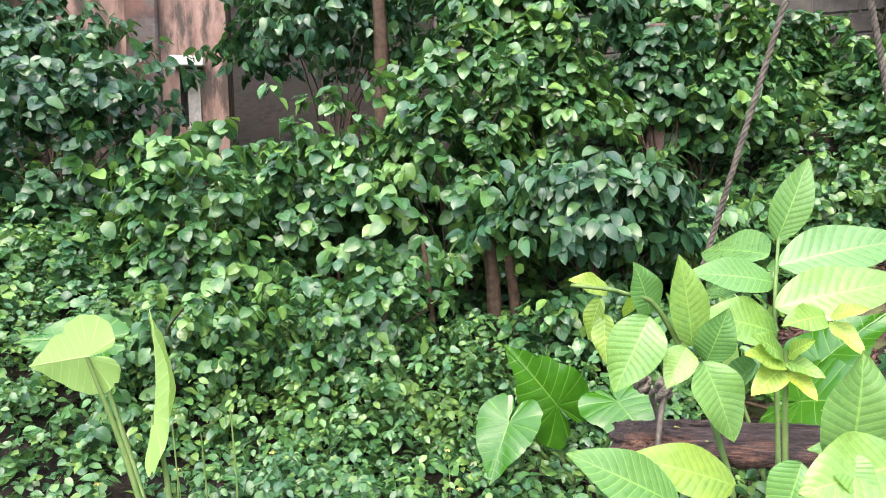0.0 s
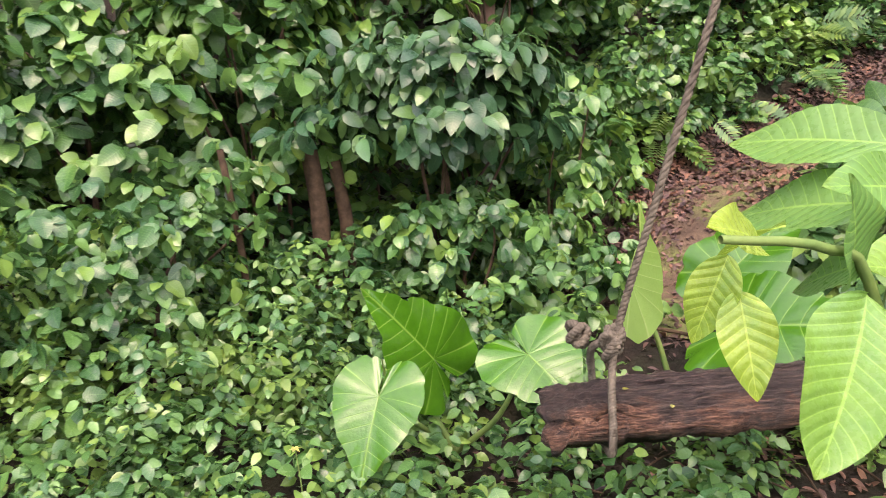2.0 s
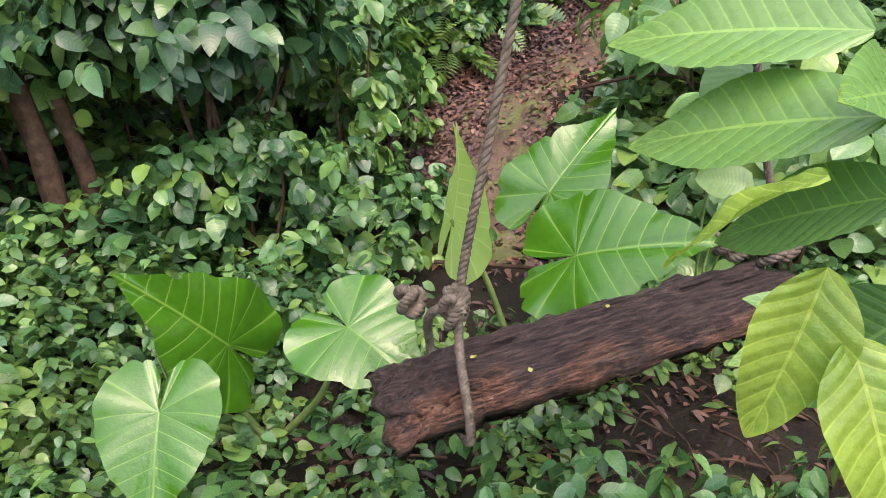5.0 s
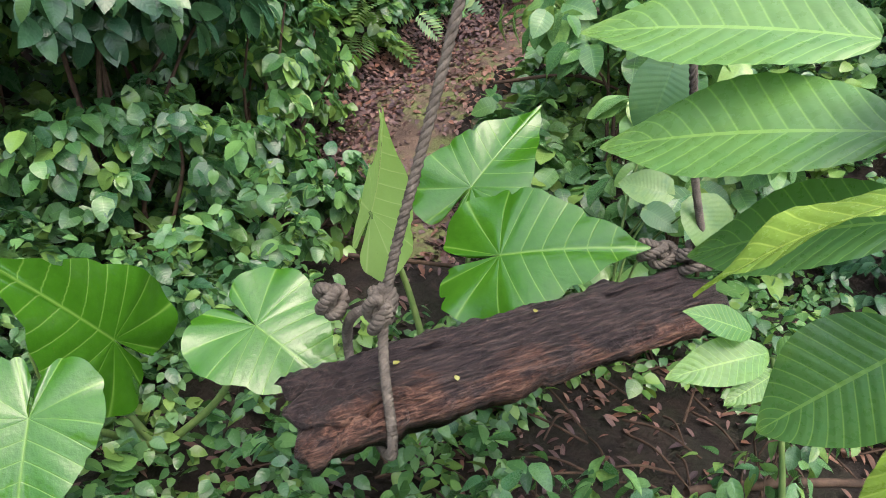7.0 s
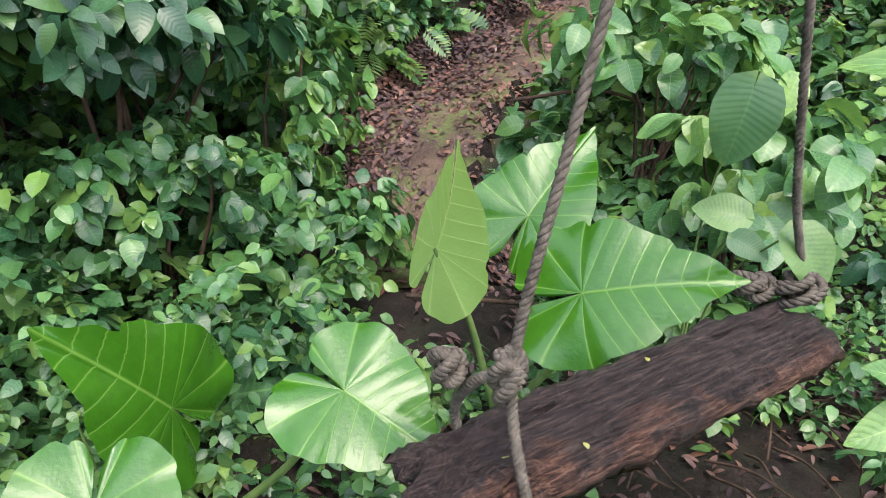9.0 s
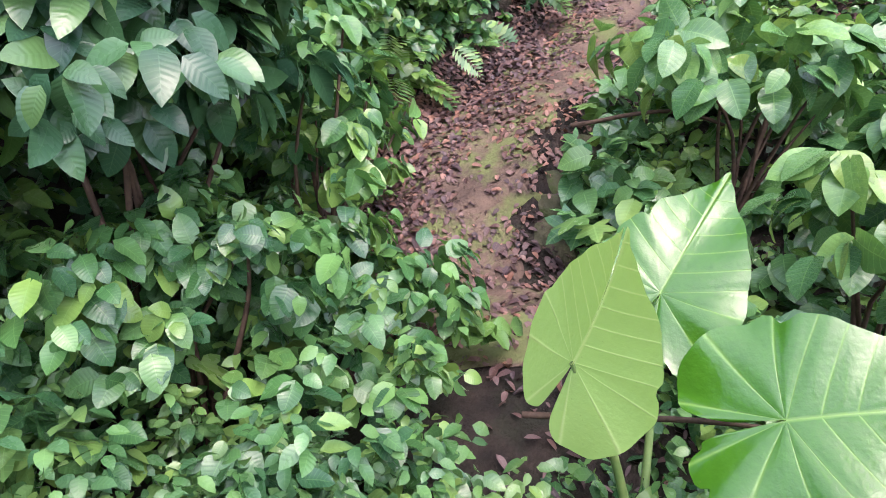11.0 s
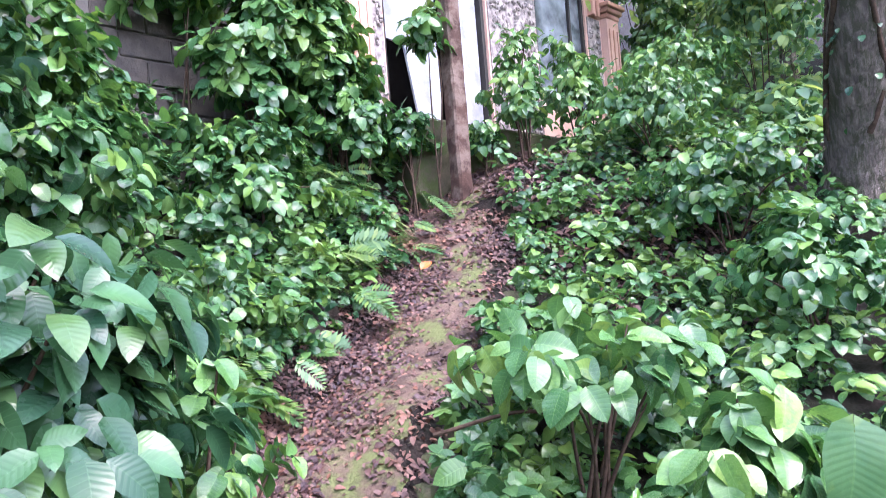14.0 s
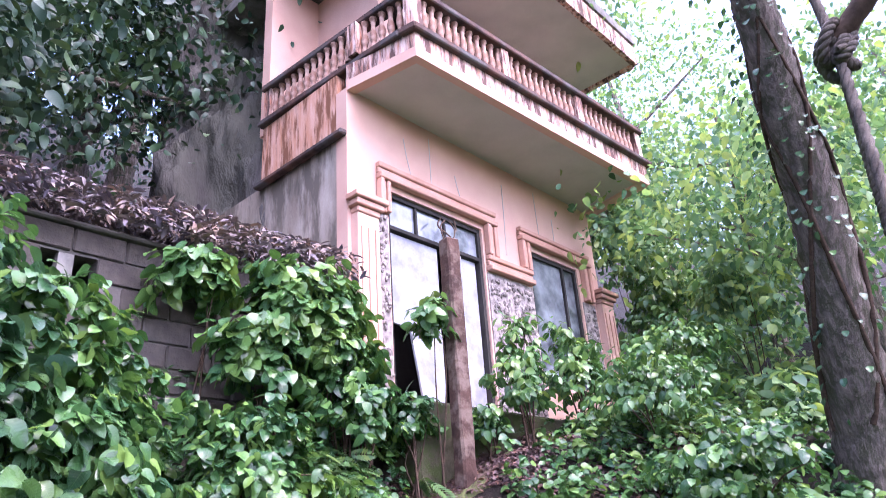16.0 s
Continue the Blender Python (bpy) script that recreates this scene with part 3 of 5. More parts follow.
# balcony slab, recessed soffit, fascia, ledge mouldings
part("balcony_soffit", flared(boxes((XL + 0.14, XR - 0.1, BF + 0.12, 0.0, ZB, ZB + 0.08))), SOFFIT, house, "grey cement soffit with damp marks")
part("soffit_border", flared(boxes((XL, XR + 0.15, BF, BF + 0.12, ZB - 0.04, ZB + 0.1), (XL, XL + 0.14, BF + 0.12, 0.0, ZB - 0.04, ZB + 0.1), (XR - 0.1, XR + 0.15, BF + 0.12, 0.0, ZB - 0.04, ZB + 0.1))), PINK, house)
part("fascia", flared(boxes((XL + 0.005, XR + 0.145, BF + 0.005, BF + 0.15, ZB + 0.1, 4.24), (XL + 0.005, XL + 0.15, BF + 0.15, 0.0, ZB + 0.1, 4.24), (XR, XR + 0.145, BF + 0.15, 0.2, ZB + 0.1, 4.24))), FASCIA, house, "fascia with flaking pink and white paint and black mould")
part("balcony_floor", flared(boxes((XL + 0.15, XR, BF + 0.15, 0.2, 4.1, 4.22))), CONCRETE, house)


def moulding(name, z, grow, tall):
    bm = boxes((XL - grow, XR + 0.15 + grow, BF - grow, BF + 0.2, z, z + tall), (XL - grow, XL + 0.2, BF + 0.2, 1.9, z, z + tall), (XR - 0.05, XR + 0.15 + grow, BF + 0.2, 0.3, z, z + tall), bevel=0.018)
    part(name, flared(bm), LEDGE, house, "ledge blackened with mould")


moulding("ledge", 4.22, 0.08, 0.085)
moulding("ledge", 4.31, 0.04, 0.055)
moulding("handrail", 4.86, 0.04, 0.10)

# one turned baluster, repeated along the rail
prof = [(0.05, 0), (0.05, 0.04), (0.03, 0.07), (0.035, 0.11), (0.052, 0.17), (0.05, 0.23), (0.032, 0.31), (0.028, 0.38), (0.036, 0.41), (0.03, 0.44), (0.05, 0.46), (0.05, 0.495)]
ang = np.linspace(0, 2 * np.pi, 8, endpoint=False)
bv = np.array([[r * math.cos(t), r * math.sin(t), z] for r, z in prof for t in ang])
bq = np.array([[i * 8 + j, i * 8 + (j + 1) % 8, (i + 1) * 8 + (j + 1) % 8, (i + 1) * 8 + j] for i in range(len(prof) - 1) for j in range(8)])
bal = raw_mesh("baluster", bv, bq, None, BALUSTER)
for i in range(36):
    x = XL + 0.3 + i * 0.152
    if abs((x - XL) % 1.9 - 0.0) > 0.14:
        part("baluster", bal, None, house, m=Matrix.Translation((*flare(x, BF + 0.09), 4.365)))
for i in range(19):
    y = BF + 0.3 + i * 0.15
    if abs(y + 0.1) > 0.12:
        part("baluster", bal, None, house, m=Matrix.Translation((*flare(XL + 0.09, y), 4.365)))
for x in (XL + 0.09, XL + 1.9, XL + 3.8, XR + 0.06):
    part("rail_post", flared(boxes((x - 0.08, x + 0.08, BF + 0.01, BF + 0.17, 4.365, 4.86))), FASCIA, house)
for y in (-0.1, 1.8):
    part("rail_post", boxes((XL + 0.01, XL + 0.17, y - 0.08, y + 0.08, 4.365, 4.86)), FASCIA, house)
for row in ((XL + 1.5, XR - 0.2, 0.25, 0.42, 4.22, 7.2), (XL + 1.0, XL + 1.2, 0.42, 2.6, 4.22, 7.2), (XL + 0.1, XL + 1.0, 1.9, 2.1, 4.22, 7.2)):
    part("upper_wall", boxes(row), PINK, house, "pink upper-storey wall set back behind the balcony")
part("upper_soffit", boxes((1.2, XR + 0.4, BF - 0.1, 0.3, 6.75, 6.9)), SOFFIT, house)
part("upper_fascia", boxes((1.15, XR + 0.45, BF - 0.2, BF - 0.1, 6.7, 7.1), (XR + 0.4, XR + 0.5, BF - 0.1, 0.3, 6.7, 7.1)), FASCIA, house)
part("roof", boxes((XL, XR + 0.5, BF - 0.2, 5.2, 7.2, 7.4)), CONCRETE, house)


def trim_run(name, x0, x1, z0, z1, parent):
    """A stepped moulding, three fillets deep."""
    dx, dz = (x1 - x0) / 3, (z1 - z0) / 3
    tall = z1 - z0 > x1 - x0
    rows = []
    for k, out in ((0, 0.11), (1, 0.065), (2, 0.09)):
        if tall:
            rows.append((x0 + k * dx + 0.004, x0 + (k + 1) * dx, -out, -0.002, z0, z1))
        else:
            rows.append((x0, x1, -out, -0.002, z0 + k * dz + 0.004, z0 + (k + 1) * dz))
    return part(name, boxes(*rows, bevel=0.012), TRIM, parent, "stepped terracotta plaster moulding")


trim_run("door_trim", -0.17, 0.02, 2.3, 2.74, house)
trim_run("door_trim", -0.17, 2.13, 2.74, 2.98, house)
trim_run("door_trim", 1.88, 2.13, 2.26, 2.735, house)
trim_run("lintel_trim", 1.88, 2.93, 2.02, 2.255, house)
trim_run("window_trim", 2.70, 2.93, 2.26, 2.72, house)
trim_run("window_trim", 2.70, 4.66, 2.725, 2.95, house)
trim_run("window_trim", 4.40, 4.66, 2.1, 2.72, house)


def pilaster(x0, x1):
    p = part("pilaster", boxes((x0 + 0.03, x1 - 0.03, -0.12, -0.002, -0.3, 2.12)), PINK, house)
    for k in range(3):
        x = x0 + 0.09 + k * (x1 - x0 - 0.18) / 2
        part("flute", boxes((x - 0.012, x + 0.012, -0.135, -0.121, 0.15, 1.95)), TRIM, p)
    part("capital", boxes((x0 + 0.02, x1 - 0.02, -0.14, -0.002, 2.125, 2.20), (x0 - 0.02, x1 + 0.02, -0.18, -0.002, 2.203, 2.28), (x0 - 0.06, x1 + 0.06, -0.22, -0.002, 2.283, 2.36), bevel=0.012), TRIM, p)


pilaster(-0.60, -0.21)
pilaster(4.75, 5.18)

# pebble dash beside the door and under the window
r = np.random.default_rng(3)
for x0, x1, z0, z1 in ((1.88, 2.94, 0.0, 2.0), (-0.2, 0.0, 0.0, 2.28), (4.36, 4.72, 0.6, 2.08)):
    pb = boxes((x0, x1, -0.02, -0.003, z0, z1))
    for k in range(int((x1 - x0) * (z1 - z0) * 150)):
        m = Matrix.LocRotScale((r.uniform(x0 + 0.03, x1 - 0.03), -0.025, r.uniform(z0 + 0.03, z1 - 0.03)), Euler(r.uniform(0, 3, 3)), (0.055, 0.03, 0.04 * r.uniform(0.6, 1.3)))
        bmesh.ops.create_icosphere(pb, subdivisions=1, radius=0.8, matrix=m)
    part("pebble_cladding", pb, PEBBLE, house, "rounded grey and white pebbles set in mortar")

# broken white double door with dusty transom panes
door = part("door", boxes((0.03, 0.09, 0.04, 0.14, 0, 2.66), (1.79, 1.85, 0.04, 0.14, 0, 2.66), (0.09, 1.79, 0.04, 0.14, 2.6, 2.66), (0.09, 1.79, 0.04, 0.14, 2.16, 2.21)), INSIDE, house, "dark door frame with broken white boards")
for x0, x1 in ((0.09, 0.55), (0.59, 1.1), (1.14, 1.79)):
    part("transom_pane", boxes((x0, x1, 0.08, 0.09, 2.21, 2.6)), GLASS, door, "dusty cracked pane")
part("transom_bar", boxes((0.55, 0.59, 0.05, 0.13, 2.21, 2.6)), INSIDE, door)
part("transom_bar", boxes((1.1, 1.14, 0.05, 0.13, 2.21, 2.6)), INSIDE, door)
bm = bmesh.new()
poly = [(0.12, 2.14), (0.12, 0.98), (0.42, 0.95), (0.60, 0.03), (0.98, 0.03), (0.98, 2.14)]
vs = [bm.verts.new((x, 0.10, z)) for x, z in poly] + [bm.verts.new((x, 0.13, z)) for x, z in poly]
n = len(poly)
bm.faces.new(vs[:n][::-1])
bm.faces.new(vs[n:])
for i in range(n):
    bm.faces.new((vs[i], vs[(i + 1) % n], vs[(i + 1) % n + n], vs[i + n]))
bmesh.ops.recalc_face_normals(bm, faces=bm.faces)
part("door_board", bm, WHITE, door, "torn white board with its lower corner missing")
part("door_board", boxes((1.06, 1.42, 0.06, 0.09, 0.03, 2.14)), WHITE, door)
part("door_board", boxes((1.45, 1.76, 0.10, 0.13, 0.03, 2.14)), WHITE, door)
part("door_sill", boxes((-0.05, 1.95, -0.16, 0.2, -0.09, -0.004), bevel=0.01), WHITE, door)
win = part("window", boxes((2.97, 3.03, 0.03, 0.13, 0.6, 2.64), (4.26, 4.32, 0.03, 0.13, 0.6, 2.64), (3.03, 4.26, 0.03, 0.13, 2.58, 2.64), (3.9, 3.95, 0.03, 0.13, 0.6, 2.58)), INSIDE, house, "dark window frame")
part("pane", boxes((3.03, 3.9, 0.07, 0.08, 0.6, 2.58)), GLASS, win)
part("pane", boxes((3.95, 4.26, 0.07, 0.08, 0.6, 2.58)), GLASS, win, "pale dusty pane")
for x, zt, zb, k in ((0.35, 3.55, 3.0, 0.12), (0.85, 3.75, 3.05, 0.0), (1.35, 3.35, 3.0, 0.1), (2.45, 3.6, 2.4, -0.06), (3.3, 3.75, 3.0, 0.02), (3.75, 3.4, 3.0, 0.0)):
    tube("crack", [(x, -0.004, zt), (x + k * 0.4, -0.005, (zt + zb) / 2), (x + k, -0.004, zb)], [0.008, 0.006], SOFFIT, house, 4, n=5)
tube("wire", [(0.95, -0.05, 2.55), (0.8, -0.12, 2.35), (0.95, -0.2, 2.2)], [0.012], IRON, house, 5)
tube("wire", [(1.2, -0.05, 2.6), (1.15, -0.12, 2.4), (1.02, -0.2, 2.3)], [0.012], IRON, house, 5)

# the mossy porch edge below the door
tagged(part("porch_step", boxes((-0.4, 3.0, -0.75, -0.02, -1.3, -0.13), bevel=0.03), MOSS, None, m=HOUSE), "dark mossy concrete porch step under the door", "step", kind="structure")

# the brown post in front of the door
post = root("post", (6.28, 5.25, 2.0), "old rusty brown square concrete post before the door", "post")
post.rotation_euler = (0, 0, radians(-28))
bm = boxes((-0.085, 0.085, -0.085, 0.085, 0.0, 2.72), bevel=0.02)
bmesh.ops.subdivide_edges(bm, edges=[e for e in bm.edges if e.calc_length() > 1], cuts=14)
for v in bm.verts:
    v.co += Vector((r.uniform(-1, 1), r.uniform(-1, 1), 0)) * 0.006
part("shaft", bm, POST, post)
for k in (-1, 1):
    tube("rebar", [(0.05 * k, 0, 2.68), (0.10 * k, 0, 2.85), (0.03 * k, 0, 2.95)], [0.008], IRON, post, 5, n=8)

# ---- the ruined block wall that carries the facade's line on ----
wall = root("ruined_wall", HOUSE, "weathered grey hollow-block wall with vent holes", "wall", kind="structure")
bw, bh = 0.42, 0.20
mesh_cache = {}
for row in range(16):
    z = -2.3 + row * (bh + 0.012)
    for c in range(24):
        x1 = XL - 0.06 - c * (bw + 0.012) - (0.21 if row % 2 else 0)
        if row in (13, 14) and abs(x1 - bw / 2 + 3.47) < 0.32:
            continue
        key = int(r.integers(0, 4))
        if mesh_cache.get(key) is None:
            bmk = boxes((-bw, 0, 0, 0.18, 0, bh), bevel=0.012)
            for v in bmk.verts:
                v.co += Vector(r.uniform(-1, 1, 3)) * 0.005
            mk = bpy.data.meshes.new("block")
            bmk.to_mesh(mk)
            bmk.free()
            mk.materials.append(BLOCK)
            mesh_cache[key] = mk
        if c < 15:
            part("block", mesh_cache[key], None, wall, m=Matrix.Translation((x1, 0.02 + r.uniform(-0.006, 0.006), z)))
part("mortar_core", boxes((-3.25, XL - 0.05, 0.045, 0.16, -2.6, 1.06), (-6.9, -3.74, 0.045, 0.16, -2.6, 1.06), (-3.74, -3.25, 0.045, 0.16, -2.6, 0.44), (-3.74, -3.25, 0.045, 0.16, 0.86, 1.06)), MORTAR, wall)
part("vent_slat", boxes((-3.56, -3.44, 0.05, 0.15, 0.44, 0.86)), CONCRETE, wall)
part("coping", boxes((-6.9, XL - 0.03, -0.03, 0.35, 1.09, 1.13), bevel=0.015), MORTAR, wall)
part("shed_roof", boxes((-6.9, XL - 0.1, 0.3, 2.6, 0.98, 1.08)), CONCRETE, wall)
nd = 9000
px_, py_ = r.uniform(-6.9, XL - 0.05, nd), r.uniform(-0.28, 0.7, nd)
dn = np.stack([px_, py_, 1.13 + 0.05 * (px_ + 6.9) * 0.6 + 0.30 * r.random(nd) ** 1.3 - 0.45 * np.clip(-py_, 0, 1)], 1)
dry = part("dead_vine_cover", leaves("dead_vine_cover", LANCE_LOW, dn, np.stack([r.normal(0, 1, nd), -0.5 + r.normal(0, 0.7, nd), r.normal(0, 0.4, nd)], 1), np.stack([r.normal(0, 0.5, nd), r.normal(-0.3, 0.5, nd), np.ones(nd)], 1), r.uniform(0.07, 0.14, nd), DRY), None, None, m=HOUSE)
tagged(dry, "grey withered vine leaves matted on the wall top", "dead leaves", kind="stuff")

# rock face rising behind the house's side
def rock(name, a, b, tall, depth, z0, label):
    """A steep craggy slab between two plan points."""
    a, b = np.array(a), np.array(b)
    U, W = np.meshgrid(np.linspace(0, 1, 34), np.linspace(0, 1, 44), indexing="ij")
    back = np.array([-(b - a)[1], (b - a)[0]])
    back = back / np.linalg.norm(back)
    off = np.array([[0.5 * noise.fractal(Vector((u * 2, w * 7, 1.7)), 0.7, 2.1, 6) for w in np.linspace(0, 1, 44)] for u in np.linspace(0, 1, 34)])
    d = depth * W ** 1.5 + off
    v = np.stack([a[0] + U * (b - a)[0] + back[0] * d, a[1] + U * (b - a)[1] + back[1] * d, z0 + W * tall], -1).reshape(-1, 3)
    i, j = np.meshgrid(np.arange(33), np.arange(43), indexing="ij")
    q = np.stack([i * 44 + j, (i + 1) * 44 + j, (i + 1) * 44 + j + 1, i * 44 + j + 1], -1).reshape(-1, 4)
    return tagged(part(name, raw_mesh(name, v, q, None, CLIFF), CLIFF), label, "rock face", kind="structure")


rock("rock_face", (6.35, 10.0), (6.95, 8.1), 9.5, 1.2, 3.0, "grey streaked rock face rising behind the house")

# ruined pillars of the older building
def ruin_pillar(x, y, w, z0, z1, turn, label):
    m = Matrix.Translation((x, y, z0)) @ Matrix.Rotation(radians(turn), 4, "Z")
    p = root("ruined_pillar", m, label, "pillar")
    bm = boxes((-w / 2, w / 2, -w / 2, w / 2, 0, z1 - z0), bevel=0.02)
    bmesh.ops.subdivide_edges(bm, edges=[e for e in bm.edges if e.calc_length() > 0.8], cuts=12)
    for v in bm.verts:
        v.co += Vector(r.uniform(-1, 1, 3)) * 0.012
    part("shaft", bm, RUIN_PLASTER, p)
    return p


ruin_pillar(0.55, 5.35, 0.17, 0.8, 3.4, 8, "overgrown pillar with flaking pink and white paint")
ruin_pillar(1.75, 5.75, 0.14, 1.2, 2.75, -5, "slim overgrown pillar of stained pink plaster")
RUIN = Matrix.Translation((-2.62, 7.2, 0.8)) @ Matrix.Rotation(radians(12), 4, "Z")
ruin = root("ruined_building", RUIN, "ruined pink plaster building swallowed by vines", "building")
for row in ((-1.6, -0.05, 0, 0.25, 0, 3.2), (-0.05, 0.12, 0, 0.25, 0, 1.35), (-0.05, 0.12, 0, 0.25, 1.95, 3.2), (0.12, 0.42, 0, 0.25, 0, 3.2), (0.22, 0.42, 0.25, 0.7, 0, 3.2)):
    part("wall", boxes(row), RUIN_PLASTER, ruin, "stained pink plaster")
part("corner_pillar", boxes((-0.52, -0.22, -0.16, -0.003, 0, 3.2), bevel=0.02), LEDGE, ruin, "dark mould-stained pillar")
part("window_hood", boxes((-0.12, 0.2, -0.14, -0.003, 1.95, 2.05), bevel=0.01), SOFFIT, ruin)
# Panel added across the opening, its dark colour standing for the unlit inside.
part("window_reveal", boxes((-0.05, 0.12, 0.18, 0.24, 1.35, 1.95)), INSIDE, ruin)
part("shutter", boxes((0.03, 0.15, -0.05, -0.003, 1.2, 1.93)), CONCRETE, ruin)
part("slab", boxes((-1.7, 0.5, -0.15, 0.9, 3.21, 3.45)), CONCRETE, ruin)

# ---- the plank swing ----
A, B = Vector((0.66, 2.50, 0.47)), Vector((1.74, 2.24, 0.50))
swing_x = (B - A).normalized()
swing_z = (Vector((-0.16, -0.22, 1)) - swing_x * swing_x.dot(Vector((-0.16, -0.22, 1)))).normalized()
swing_y = swing_z.cross(swing_x)
SW = Matrix(((swing_x.x, swing_y.x, swing_z.x, A.x), (swing_x.y, swing_y.y, swing_z.y, A.y), (swing_x.z, swing_y.z, swing_z.z, A.z), (0, 0, 0, 1)))
swing = root("plank_swing", SW, "rope swing with a dark wet rotten plank seat", "swing")
LEN = (B - A).length
nx, ny = 110, 20
sv = []
for top in (1, 0):
    for i in range(nx):
        for j in range(ny):
            fx, fy = i / (nx - 1), j / (ny - 1) * 2 - 1
            wid = 0.106 + 0.008 * noise.noise(Vector((fx * 3, 0, fy * 2))) + (0.012 * (noise.noise(Vector((fx * 14, fy * 3, 5)))))
            end = max(0.0, 1 - fx / 0.07) - max(0.0, 1 - (1 - fx) / 0.05)
            x = -0.03 + LEN * fx + end * (0.07 * noise.noise(Vector((fy * 2.3, 1, top * 1.5))) + 0.03 * fy)
            z = (0.022 if top else -0.035) + 0.014 * noise.fractal(Vector((fx * 6, fy * 5, top)), 0.8, 2.1, 6) * (1 if top else 2) - 0.02 * abs(end) ** 2 * top
            if top:
                z -= 0.018 * max(0.0, abs(fy) - 0.8) / 0.2 + 0.012 * max(0, 1 - abs(fy + 0.25 - 0.2 * fx) / 0.06) * (fx < 0.45)
            gnarl = max(0.0, 1 - fx / 0.2)
            z += gnarl * 0.028 * noise.fractal(Vector((fx * 26, fy * 3.2, 3 + top)), 0.7, 2.2, 5) + (0.010 * noise.noise(Vector((fx * 55, fy * 1.5, 9))) * abs(fy) ** 6)
            sv.append((x, fy * (wid + 0.006 * noise.noise(Vector((fx * 45, 3, fy)))), z))
sq = []
for i in range(nx - 1):
    for j in range(ny - 1):
        a0 = i * ny + j
        sq.append((a0, a0 + ny, a0 + ny + 1, a0 + 1))
        b0 = a0 + nx * ny
        sq.append((b0, b0 + 1, b0 + ny + 1, b0 + ny))
for i in range(nx - 1):
    for j in (0, ny - 1):
        a0 = i * ny + j
        sq.append((a0, a0 + nx * ny, a0 + ny + nx * ny, a0 + ny) if j == 0 else (a0, a0 + ny, a0 + ny + nx * ny, a0 + nx * ny))
for j in range(ny - 1):
    for i in (0, nx - 1):
        a0 = i * ny + j
        sq.append((a0, a0 + 1, a0 + 1 + nx * ny, a0 + nx * ny) if i == 0 else (a0, a0 + nx * ny, a0 + 1 + nx * ny, a0 + 1))
part("seat", raw_mesh("seat", sv, sq, None, PLANK), PLANK, swing, "thick rotten plank, dark and wet with reddish worn edges")

gs = np.random.default_rng(41)
for k in range(16):
    fx, ln = gs.uniform(0.02, LEN - 0.2), gs.uniform(0.06, 0.18)
    fy, fz = (-0.106 + gs.uniform(-0.004, 0.010), gs.uniform(-0.028, 0.004)) if k % 3 else (gs.uniform(-0.08, 0.08), 0.022)
    tube("splinter", [(fx, fy, fz), (fx + ln * 0.5, fy - 0.003, fz + 0.005), (fx + ln, fy + gs.uniform(-0.004, 0.004), fz)], [0.003, 0.006, 0.002], PLANK, swing, 5, 0.3, 8, "", k)
part("bark_knob", raw_mesh("bark_knob", *tube_arrays(curve_pts([(-0.045, -0.03, 0.012), (0.03, -0.055, 0.030), (0.12, -0.04, 0.028), (0.21, -0.075, 0.016)], 26), [0.012, 0.026, 0.02, 0.006], 10, 0.22, 6), None, PLANK), PLANK, swing, "gnarled knot in the plank's broken end")

INV = SW.inverted()


def rope_arrays(points, r0=0.0100, turns=44, n=240):
    """Three strands twisted round a line."""
    c = curve_pts(points, n)
    tan = unit(np.gradient(c, axis=0))
    a = unit(np.cross(tan, [[0.3, 0.9, 0.25]]))
    b = np.cross(tan, a)
    s = np.linspace(0, 1, n) * turns * 2 * np.pi
    out = []
    for k in range(3):
        ph = s + k * 2.094
        out.append(tube_arrays(c + 0.55 * r0 * (np.cos(ph)[:, None] * a + np.sin(ph)[:, None] * b), [r0 * 0.62], 6))
    return join(out)


def rope(name, points, label="", **kw):
    pts = [tuple(INV @ Vector(p)) for p in points]
    return part(name, raw_mesh(name, *rope_arrays(pts, **kw), None, ROPE), ROPE, swing, label)


APEX = (1.30, 2.34, 2.50)
low, under = SW @ Vector((0.10, -0.128, 0.0)), SW @ Vector((0.10, -0.12, -0.055))
back, rear = SW @ Vector((0.10, 0.0, -0.062)), SW @ Vector((0.12, 0.13, 0.0))
rope("rope", [under, low, (0.79, 2.452, 0.66), (0.90, 2.44, 1.05), (1.08, 2.40, 1.70), APEX], "grey twisted rope")
rope("rope", [(1.76, 2.30, 0.62), (1.70, 2.33, 0.85), (1.55, 2.34, 1.40), (1.42, 2.34, 2.0), APEX], "grey twisted rope")
rope("rope_loop", [under, back, rear, (0.76, 2.52, 0.62), (0.78, 2.47, 0.66)], turns=14, n=90)


def knot(name, c, size, turns, seed):
    """A coil of rope wound on itself."""
    pts = []
    for k in np.linspace(0, 1, 34):
        a, b = 6.283 * turns * k + seed, 6.283 * (1.37 * turns) * k + 2.1 * seed
        pts.append((c[0] + size[0] * math.cos(a) * (0.6 + 0.4 * math.cos(b)), c[1] + size[1] * math.sin(a) * (0.6 + 0.4 * math.cos(b)), c[2] + size[2] * (0.75 * math.sin(b) + 0.5 * (2 * k - 1))))
    rope(name, pts, "weathered rope wound in a knot", turns=26, n=260, r0=0.0112)


